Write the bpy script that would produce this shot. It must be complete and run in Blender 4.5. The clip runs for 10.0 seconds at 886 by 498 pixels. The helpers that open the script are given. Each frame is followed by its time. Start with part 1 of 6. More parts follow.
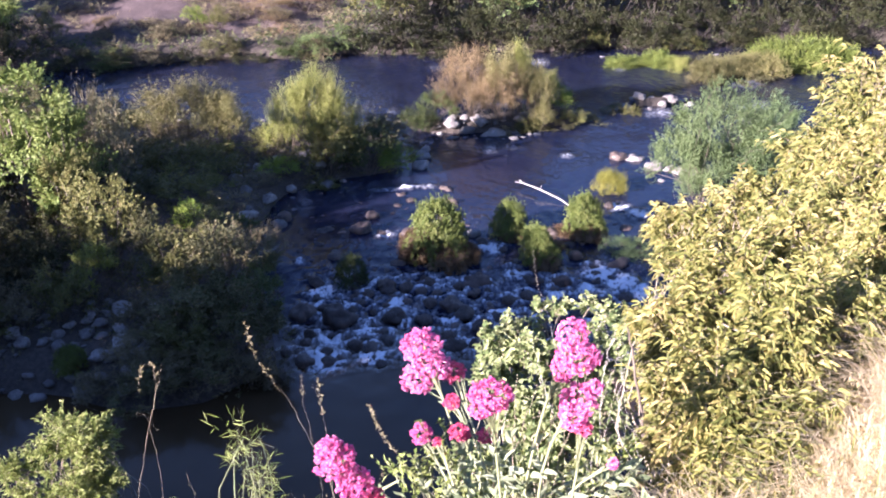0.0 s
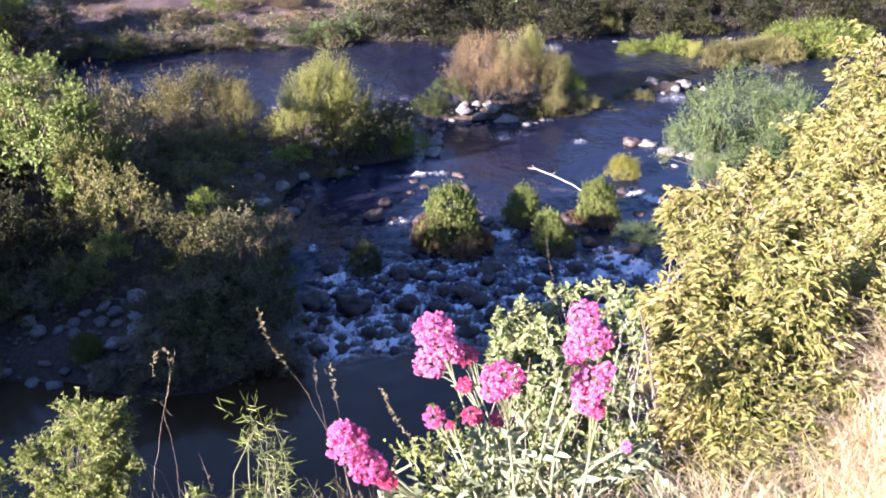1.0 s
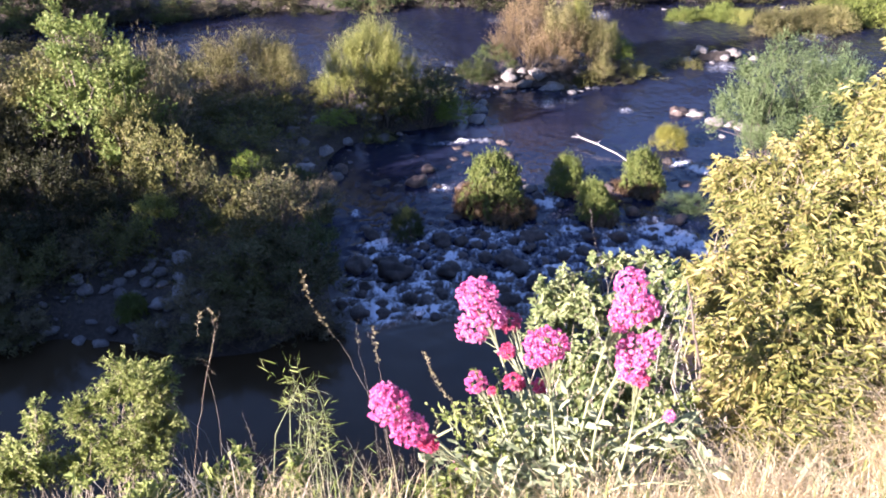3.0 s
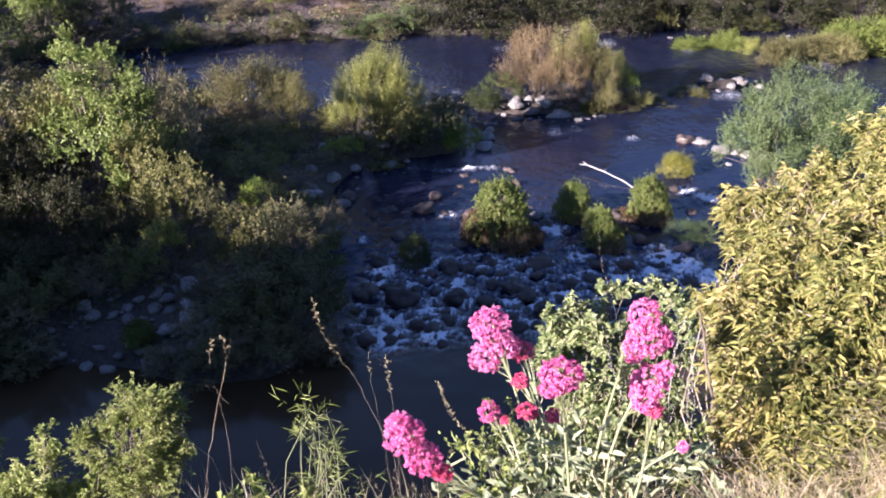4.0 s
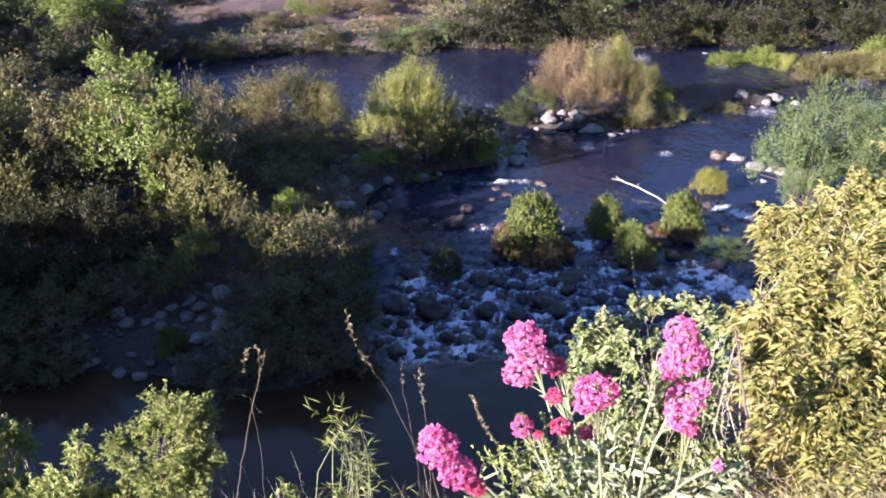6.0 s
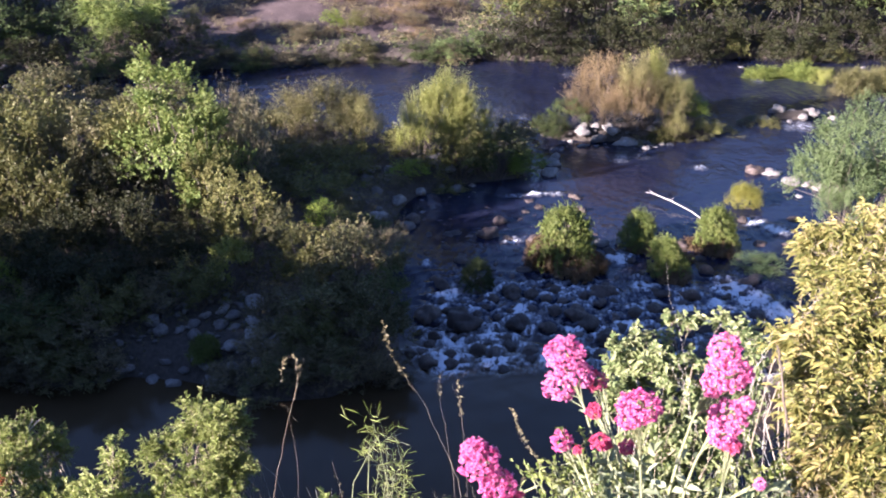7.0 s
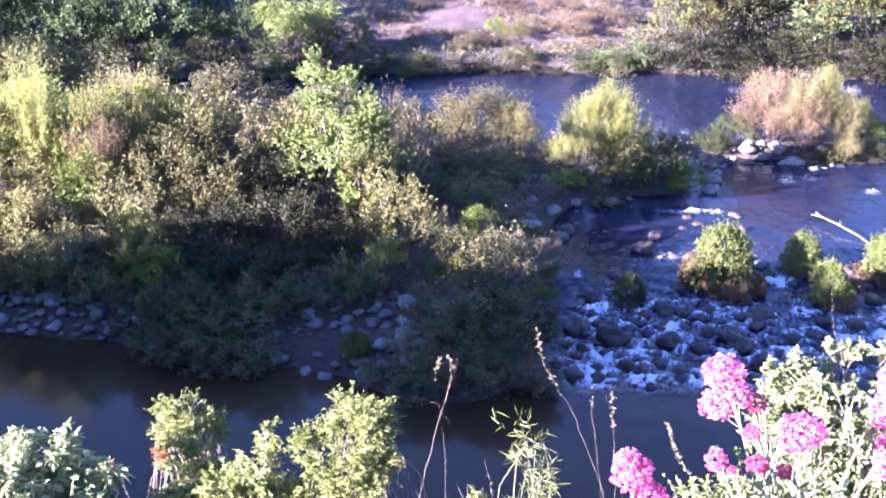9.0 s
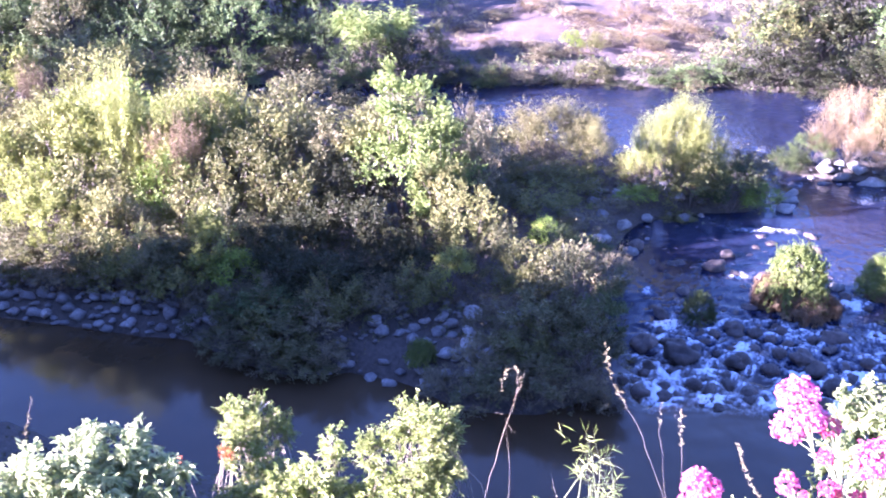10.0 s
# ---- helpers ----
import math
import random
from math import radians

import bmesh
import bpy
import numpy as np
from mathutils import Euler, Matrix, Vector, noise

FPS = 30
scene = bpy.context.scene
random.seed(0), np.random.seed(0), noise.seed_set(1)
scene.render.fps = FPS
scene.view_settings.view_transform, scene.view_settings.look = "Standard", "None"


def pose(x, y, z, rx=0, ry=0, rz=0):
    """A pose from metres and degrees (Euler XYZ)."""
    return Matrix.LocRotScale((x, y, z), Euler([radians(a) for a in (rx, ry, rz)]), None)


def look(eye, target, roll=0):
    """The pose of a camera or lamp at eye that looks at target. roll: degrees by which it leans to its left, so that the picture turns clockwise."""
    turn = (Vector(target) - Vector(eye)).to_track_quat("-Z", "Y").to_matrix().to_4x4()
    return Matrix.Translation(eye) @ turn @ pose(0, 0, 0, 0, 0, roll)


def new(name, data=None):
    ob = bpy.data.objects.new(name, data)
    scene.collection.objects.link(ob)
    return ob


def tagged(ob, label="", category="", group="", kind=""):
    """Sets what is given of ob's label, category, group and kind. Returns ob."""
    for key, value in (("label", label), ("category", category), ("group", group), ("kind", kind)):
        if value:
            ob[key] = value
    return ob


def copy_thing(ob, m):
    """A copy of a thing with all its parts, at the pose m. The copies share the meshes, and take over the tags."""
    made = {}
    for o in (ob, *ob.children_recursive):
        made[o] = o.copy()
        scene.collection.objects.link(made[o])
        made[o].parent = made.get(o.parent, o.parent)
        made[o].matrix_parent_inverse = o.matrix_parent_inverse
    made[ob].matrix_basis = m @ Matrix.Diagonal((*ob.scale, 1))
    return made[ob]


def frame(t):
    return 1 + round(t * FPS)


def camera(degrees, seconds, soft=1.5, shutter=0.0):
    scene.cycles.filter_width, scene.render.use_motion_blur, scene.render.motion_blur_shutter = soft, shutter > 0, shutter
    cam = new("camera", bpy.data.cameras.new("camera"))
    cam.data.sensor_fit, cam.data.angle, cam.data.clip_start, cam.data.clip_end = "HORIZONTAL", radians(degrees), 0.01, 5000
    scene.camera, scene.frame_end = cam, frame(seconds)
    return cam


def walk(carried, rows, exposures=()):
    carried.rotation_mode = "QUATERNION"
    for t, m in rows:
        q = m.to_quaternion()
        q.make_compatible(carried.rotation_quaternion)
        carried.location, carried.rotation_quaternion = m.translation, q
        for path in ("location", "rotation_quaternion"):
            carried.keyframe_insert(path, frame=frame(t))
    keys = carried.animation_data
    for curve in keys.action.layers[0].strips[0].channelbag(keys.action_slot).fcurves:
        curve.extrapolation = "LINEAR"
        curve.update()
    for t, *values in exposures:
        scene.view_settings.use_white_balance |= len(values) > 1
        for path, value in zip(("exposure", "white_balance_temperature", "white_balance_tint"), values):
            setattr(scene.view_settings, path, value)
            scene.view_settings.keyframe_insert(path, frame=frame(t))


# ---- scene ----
cam = camera(47.1, 10.0, soft=1.95, shutter=0.3)
PATH = [
    (0.0, pose(0.000, -0.000, 7.500, 67.64, 0, 0.00) @ pose(0, 0, 0, 0, 0, 0.42)),
    (0.5, pose(-0.002, 0.002, 7.494, 66.71, 0, 1.07) @ pose(0, 0, 0, 0, 0, -0.24)),
    (1.0, pose(0.004, 0.000, 7.491, 66.91, 0, 0.81) @ pose(0, 0, 0, 0, 0, -0.21)),
    (1.5, pose(0.004, 0.000, 7.489, 66.53, 0, 0.99) @ pose(0, 0, 0, 0, 0, 0.01)),
    (2.0, pose(-0.002, -0.003, 7.492, 66.45, 0, 1.08) @ pose(0, 0, 0, 0, 0, 0.20)),
    (2.5, pose(0.000, 0.015, 7.473, 64.87, 0, 2.55) @ pose(0, 0, 0, 0, 0, -0.23)),
    (2.7, pose(0.000, 0.015, 7.473, 64.82, 0, 3.02) @ pose(0, 0, 0, 0, 0, -0.23)),
    (3.8, pose(-0.023, -0.004, 7.493, 66.53, 0, 3.65) @ pose(0, 0, 0, 0, 0, -0.16)),
    (4.0, pose(-0.023, -0.004, 7.493, 66.58, 0, 3.75) @ pose(0, 0, 0, 0, 0, -0.16)),
    (4.5, pose(-0.028, -0.007, 7.497, 66.71, 0, 4.32) @ pose(0, 0, 0, 0, 0, -0.13)),
    (5.0, pose(-0.028, -0.009, 7.496, 66.85, 0, 4.88) @ pose(0, 0, 0, 0, 0, 0.03)),
    (5.5, pose(-0.030, -0.014, 7.500, 67.09, 0, 5.25) @ pose(0, 0, 0, 0, 0, -0.04)),
    (5.7, pose(-0.030, -0.014, 7.500, 67.21, 0, 5.45) @ pose(0, 0, 0, 0, 0, -0.04)),
    (6.8, pose(-0.064, -0.027, 7.509, 67.59, 0, 6.56) @ pose(0, 0, 0, 0, 0, 0.01)),
    (7.0, pose(-0.064, -0.027, 7.509, 67.93, 0, 7.48) @ pose(0, 0, 0, 0, 0, 0.01)),
    (7.5, pose(-0.065, -0.044, 7.510, 67.93, 0, 10.02) @ pose(0, 0, 0, 0, 0, 0.48)),
    (8.0, pose(-0.065, -0.052, 7.507, 68.06, 0, 12.72) @ pose(0, 0, 0, 0, 0, 0.24)),
    (8.5, pose(-0.074, -0.066, 7.514, 68.24, 0, 14.37) @ pose(0, 0, 0, 0, 0, 0.05)),
    (9.0, pose(-0.087, -0.078, 7.520, 68.41, 0, 16.60) @ pose(0, 0, 0, 0, 0, -0.18)),
    (9.5, pose(-0.090, -0.088, 7.522, 68.62, 0, 18.08) @ pose(0, 0, 0, 0, 0, 0.14)),
    (10.0, pose(-0.096, -0.097, 7.524, 69.00, 0, 20.68) @ pose(0, 0, 0, 0, 0, 0.22)),
]
EXPOSURES = [(0.0, 2.8, 5850, 39), (2.7, 2.85, 6100, 38), (4.0, 2.36, 5950, 36), (4.6, 2.47, 5900, 35), (7.2, 2.66, 6000, 36), (8.5, 3.6, 5450, 52), (9.2, 3.95, 5400, 55), (10.0, 4.32, 5250, 59)]
walk(cam, PATH, EXPOSURES)

# ---- world and sun ----
SUN_EL, SUN_BEHIND = 16.5, 50.0       # degrees above the horizon; degrees to the left of straight behind
world = bpy.data.worlds.new("world")
scene.world = world
world.use_nodes = True
wn = world.node_tree.nodes
sky = wn.new("ShaderNodeTexSky")
sky.sky_type, sky.sun_disc = "NISHITA", False
sky.air_density, sky.dust_density, sky.ozone_density = 1.0, 0.1, 4.0
sky.sun_elevation, sky.sun_rotation = radians(SUN_EL), radians(180 + SUN_BEHIND)
world.node_tree.links.new(sky.outputs[0], wn["Background"].inputs[0])
wn["Background"].inputs[1].default_value = 0.047
sun_data = bpy.data.lights.new("sun", "SUN")
sun_data.energy, sun_data.angle, sun_data.color = 5.0, radians(0.6), (1.0, 0.93, 0.775)
sun = new("sun", sun_data)
S = Vector((-math.sin(radians(SUN_BEHIND)) * math.cos(radians(SUN_EL)), -math.cos(radians(SUN_BEHIND)) * math.cos(radians(SUN_EL)), math.sin(radians(SUN_EL))))
sun.matrix_world = look(S * 60, (0, 0, 0))


# ---- materials ----
def material(name):
    m = bpy.data.materials.new(name)
    m.use_nodes = True
    nt = m.node_tree
    return m, nt.nodes, nt.links, nt.nodes["Principled BSDF"]


def ramp(nodes, stops, mode="LINEAR"):
    r = nodes.new("ShaderNodeValToRGB")
    r.color_ramp.interpolation = mode
    el = r.color_ramp.elements
    while len(el) < len(stops):
        el.new(0.5)
    for e, (p, c) in zip(el, stops):
        e.position, e.color = p, (*c, 1) if len(c) == 3 else c
    return r


def noise_tex(nodes, links, scale, detail=4.0, rough=0.6, coord="Object"):
    tc, n = nodes.new("ShaderNodeTexCoord"), nodes.new("ShaderNodeTexNoise")
    n.inputs["Scale"].default_value, n.inputs["Detail"].default_value, n.inputs["Roughness"].default_value = scale, detail, rough
    links.new(tc.outputs[coord], n.inputs["Vector"])
    return n


def mix_rgb(nodes, links, fac, a, b, blend="MIX"):
    m = nodes.new("ShaderNodeMix")
    m.data_type, m.blend_type = "RGBA", blend
    for sock, v in ((m.inputs[0], fac), (m.inputs[6], a), (m.inputs[7], b)):
        if isinstance(v, (int, float)):
            sock.default_value = v
        elif isinstance(v, tuple):
            sock.default_value = (*v, 1)
        else:
            links.new(v, sock)
    return m.outputs[2]


def bump(nodes, links, height, strength, dist, bsdf):
    b = nodes.new("ShaderNodeBump")
    b.inputs["Strength"].default_value, b.inputs["Distance"].default_value = strength, dist
    links.new(height, b.inputs["Height"])
    links.new(b.outputs[0], bsdf.inputs["Normal"])
    return b


def leaf_material(name, colours, translucent=0.3, rough=0.55, vary=0.35, speckle=0.5):
    """Colours spread over single leaves; each plant leans a little lighter or darker, and patches of it are drier."""
    m, n, l, p = material(name)
    geo, info = n.new("ShaderNodeNewGeometry"), n.new("ShaderNodeObjectInfo")
    k = len(colours) - 1
    r = ramp(n, [(i / k, c) for i, c in enumerate(colours)])
    patch = noise_tex(n, l, 1.7, 3.0)
    add = n.new("ShaderNodeMath")
    add.operation = "MULTIPLY_ADD"
    l.new(patch.outputs[0], add.inputs[0])
    add.inputs[1].default_value = 1.1
    sub = n.new("ShaderNodeMath")
    sub.operation = "MULTIPLY_ADD"
    l.new(geo.outputs["Random Per Island"], sub.inputs[0])
    sub.inputs[1].default_value, sub.inputs[2].default_value = speckle, -0.045 - 0.5 * speckle
    l.new(sub.outputs[0], add.inputs[2])
    l.new(add.outputs[0], r.inputs[0])
    hsv = n.new("ShaderNodeHueSaturation")
    mr = n.new("ShaderNodeMapRange")
    mr.inputs[3].default_value, mr.inputs[4].default_value = 1 - vary, 1 + vary
    l.new(info.outputs["Random"], mr.inputs[0])
    l.new(mr.outputs[0], hsv.inputs["Value"])
    l.new(r.outputs[0], hsv.inputs["Color"])
    l.new(hsv.outputs[0], p.inputs["Base Color"])
    p.inputs["Roughness"].default_value = rough
    p.inputs["Specular IOR Level"].default_value = 0.22
    tr, mx = n.new("ShaderNodeBsdfTranslucent"), n.new("ShaderNodeMixShader")
    l.new(hsv.outputs[0], tr.inputs["Color"])
    mx.inputs[0].default_value = translucent
    l.new(p.outputs[0], mx.inputs[1])
    l.new(tr.outputs[0], mx.inputs[2])
    l.new(mx.outputs[0], n["Material Output"].inputs["Surface"])
    return m


def plain_material(name, a, b, scale, rough=0.8, bump_by=0.3, dist=0.01):
    m, n, l, p = material(name)
    t = noise_tex(n, l, scale, 6.0, 0.65)
    r = ramp(n, [(0.3, a), (0.7, b)])
    l.new(t.outputs[0], r.inputs[0])
    big = noise_tex(n, l, scale * 0.12, 2.0)
    c = mix_rgb(n, l, big.outputs[0], r.outputs[0], tuple(0.6 * v for v in a))
    l.new(c, p.inputs["Base Color"])
    p.inputs["Roughness"].default_value = rough
    bump(n, l, t.outputs[0], bump_by, dist, p)
    return m


def rock_material(name, a, b, rough, wet):
    m, n, l, p = material(name)
    info = n.new("ShaderNodeObjectInfo")
    t, t2 = noise_tex(n, l, 3.0, 5.0), noise_tex(n, l, 22.0, 6.0, 0.7)
    r = ramp(n, [(0.3, a), (0.72, b)])
    l.new(t.outputs[0], r.inputs[0])
    c = mix_rgb(n, l, 0.55, r.outputs[0], t2.outputs[0], "OVERLAY")
    hsv, mr = n.new("ShaderNodeHueSaturation"), n.new("ShaderNodeMapRange")
    mr.inputs[3].default_value, mr.inputs[4].default_value = 0.6, 1.3
    l.new(info.outputs["Random"], mr.inputs[0])
    l.new(mr.outputs[0], hsv.inputs["Value"])
    l.new(c, hsv.inputs["Color"])
    l.new(hsv.outputs[0], p.inputs["Base Color"])
    p.inputs["Roughness"].default_value = rough
    p.inputs["Coat Weight"].default_value = wet * 0.6
    p.inputs["Coat Roughness"].default_value = 0.12
    bump(n, l, t2.outputs[0], 0.7, 0.03, p)
    return m


LEAF = {
    "olive": leaf_material("olive_leaf", [(0.048, 0.061, 0.017), (0.106, 0.116, 0.035), (0.172, 0.165, 0.055), (0.245, 0.207, 0.092)]),
    "dull": leaf_material("dull_green_leaf", [(0.036, 0.046, 0.02), (0.075, 0.08, 0.034), (0.138, 0.128, 0.058), (0.205, 0.165, 0.093)]),
    "dark": leaf_material("dark_green_leaf", [(0.024, 0.039, 0.014), (0.047, 0.07, 0.022), (0.08, 0.105, 0.034), (0.12, 0.11, 0.048)]),
    "pale": leaf_material("pale_green_leaf", [(0.07, 0.095, 0.019), (0.15, 0.174, 0.037), (0.225, 0.238, 0.062), (0.29, 0.276, 0.102)], vary=0.15),
    "moss": leaf_material("mossy_green_leaf", [(0.05, 0.078, 0.016), (0.108, 0.148, 0.033), (0.18, 0.207, 0.055), (0.27, 0.255, 0.1)], vary=0.12),
    "bramble": leaf_material("bramble_leaf", [(0.06, 0.095, 0.033), (0.135, 0.178, 0.066), (0.24, 0.275, 0.118), (0.37, 0.39, 0.2)], vary=0.1, speckle=0.75),
    "thatch": leaf_material("dead_thatch", [(0.05, 0.032, 0.018), (0.1, 0.066, 0.036), (0.165, 0.113, 0.062), (0.25, 0.185, 0.105)]),
    "bright": leaf_material("bright_green_leaf", [(0.06, 0.11, 0.02), (0.13, 0.2, 0.03), (0.22, 0.28, 0.05), (0.3, 0.31, 0.09)]),
    "yellow": leaf_material("yellow_green_leaf", [(0.095, 0.12, 0.026), (0.175, 0.2, 0.046), (0.26, 0.27, 0.078), (0.33, 0.3, 0.12)]),
    "gold": leaf_material("straw_gold_leaf", [(0.07, 0.078, 0.027), (0.13, 0.13, 0.046), (0.195, 0.178, 0.07), (0.25, 0.205, 0.105)]),
    "pink": leaf_material("russet_leaf", [(0.08, 0.066, 0.028), (0.14, 0.105, 0.049), (0.19, 0.136, 0.075), (0.235, 0.172, 0.105)]),
    "brown": leaf_material("dry_brown_leaf", [(0.06, 0.052, 0.028), (0.125, 0.107, 0.06), (0.195, 0.167, 0.094), (0.27, 0.232, 0.135)]),
    "grey": leaf_material("grey_green_leaf", [(0.052, 0.092, 0.03), (0.1, 0.152, 0.055), (0.158, 0.215, 0.088), (0.225, 0.275, 0.132)]),
    "reed": leaf_material("reed_leaf", [(0.04, 0.062, 0.013), (0.085, 0.115, 0.024), (0.135, 0.163, 0.036), (0.19, 0.2, 0.06)]),
    "rush": leaf_material("golden_rush", [(0.07, 0.082, 0.014), (0.14, 0.146, 0.025), (0.21, 0.2, 0.04), (0.27, 0.225, 0.07)], vary=0.1),
    "thicket": leaf_material("thicket_leaf", [(0.026, 0.05, 0.02), (0.068, 0.108, 0.038), (0.135, 0.18, 0.062), (0.225, 0.24, 0.1)]),
    "sapling": leaf_material("sapling_leaf", [(0.042, 0.074, 0.017), (0.1, 0.148, 0.034), (0.18, 0.22, 0.06), (0.3, 0.305, 0.125)], vary=0.1),
    # near-black leaf with the plants' shade put into its colour
    "deep": leaf_material("shaded_green_leaf", [(0.011, 0.0145, 0.006), (0.022, 0.027, 0.0105), (0.038, 0.041, 0.016), (0.066, 0.057, 0.027)]),
    "near": leaf_material("golden_green_leaf", [(0.05, 0.064, 0.017), (0.14, 0.15, 0.041), (0.265, 0.247, 0.073), (0.45, 0.355, 0.165)], vary=0.05, speckle=0.75),
    "lime": leaf_material("lime_green_leaf", [(0.078, 0.115, 0.026), (0.165, 0.21, 0.05), (0.265, 0.3, 0.09), (0.37, 0.385, 0.17)], vary=0.1, speckle=0.75),
    "herb": leaf_material("pale_herb_leaf", [(0.15, 0.2, 0.08), (0.265, 0.32, 0.145), (0.39, 0.43, 0.215), (0.51, 0.53, 0.31)], 0.45, vary=0.05, speckle=0.75),
    "glaucous": leaf_material("blue_grey_leaf", [(0.11, 0.14, 0.07), (0.19, 0.23, 0.125), (0.27, 0.305, 0.185), (0.35, 0.37, 0.25)], vary=0.05, speckle=0.75),
    "straw": leaf_material("dry_straw", [(0.36, 0.27, 0.14), (0.58, 0.47, 0.28), (0.7, 0.6, 0.4), (0.8, 0.71, 0.54)], 0.42, vary=0.1, speckle=0.75),
    "petal": leaf_material("pink_petal", [(0.42, 0.025, 0.15), (0.66, 0.105, 0.31), (0.79, 0.3, 0.5), (0.88, 0.62, 0.77)], 0.25, vary=0.05, speckle=0.75),
    "petal_red": leaf_material("red_pink_petal", [(0.46, 0.03, 0.08), (0.58, 0.07, 0.16), (0.66, 0.15, 0.28), (0.72, 0.3, 0.43)], 0.25, vary=0.05, speckle=0.75),
    "red": leaf_material("rust_red_leaf", [(0.24, 0.06, 0.03), (0.36, 0.1, 0.045), (0.42, 0.15, 0.07), (0.36, 0.2, 0.1)], vary=0.1),
}
BARK = plain_material("bark", (0.1, 0.075, 0.055), (0.22, 0.18, 0.14), 30)
# BARK darkened for the far bushes, shade put into the colour
SHADED_BARK = plain_material("shaded_bark", (0.025, 0.02, 0.016), (0.06, 0.05, 0.04), 30)
TWIG = plain_material("pale_twig", (0.3, 0.245, 0.17), (0.52, 0.44, 0.325), 40)
RUSSET = plain_material("russet_stem", (0.16, 0.1, 0.06), (0.3, 0.2, 0.125), 40)
STEM = plain_material("green_stem", (0.22, 0.25, 0.12), (0.36, 0.36, 0.2), 40, 0.6)
BLEACHED = plain_material("bleached_wood", (0.55, 0.5, 0.44), (0.75, 0.7, 0.63), 12)
ROCK_DRY = rock_material("pale_dry_stone", (0.115, 0.107, 0.1), (0.285, 0.268, 0.248), 0.85, 0.0)
ROCK_WET = rock_material("dark_wet_stone", (0.023, 0.017, 0.0145), (0.097, 0.071, 0.059), 0.6, 0.12)
ROCK_HALF = rock_material("grey_river_stone", (0.13, 0.122, 0.115), (0.3, 0.28, 0.262), 0.75, 0.08)


def ground_material():
    m, n, l, p = material("ground_soil")
    at = n.new("ShaderNodeAttribute")
    at.attribute_name = "cover"
    sep = n.new("ShaderNodeSeparateColor")
    l.new(at.outputs["Color"], sep.inputs[0])
    fine, mid = noise_tex(n, l, 14.0, 8.0, 0.7), noise_tex(n, l, 1.2, 5.0)
    brown_tone = ramp(n, [(0.3, (0.028, 0.023, 0.018)), (0.7, (0.095, 0.076, 0.061))])
    pale = ramp(n, [(0.32, (0.027, 0.018, 0.017)), (0.5, (0.068, 0.047, 0.0445)), (0.68, (0.135, 0.1, 0.097))])
    straw = ramp(n, [(0.3, (0.2, 0.15, 0.08)), (0.7, (0.46, 0.36, 0.21))])
    for r in (brown_tone, straw):
        l.new(fine.outputs[0], r.inputs[0])
    both = mix_rgb(n, l, 0.5, fine.outputs[0], mid.outputs[0])
    l.new(both, pale.inputs[0])
    c = mix_rgb(n, l, sep.outputs[0], brown_tone.outputs[0], pale.outputs[0])
    c = mix_rgb(n, l, sep.outputs[1], c, straw.outputs[0])
    l.new(c, p.inputs["Base Color"])
    p.inputs["Roughness"].default_value = 0.95
    bump(n, l, fine.outputs[0], 0.8, 0.06, p)
    return m


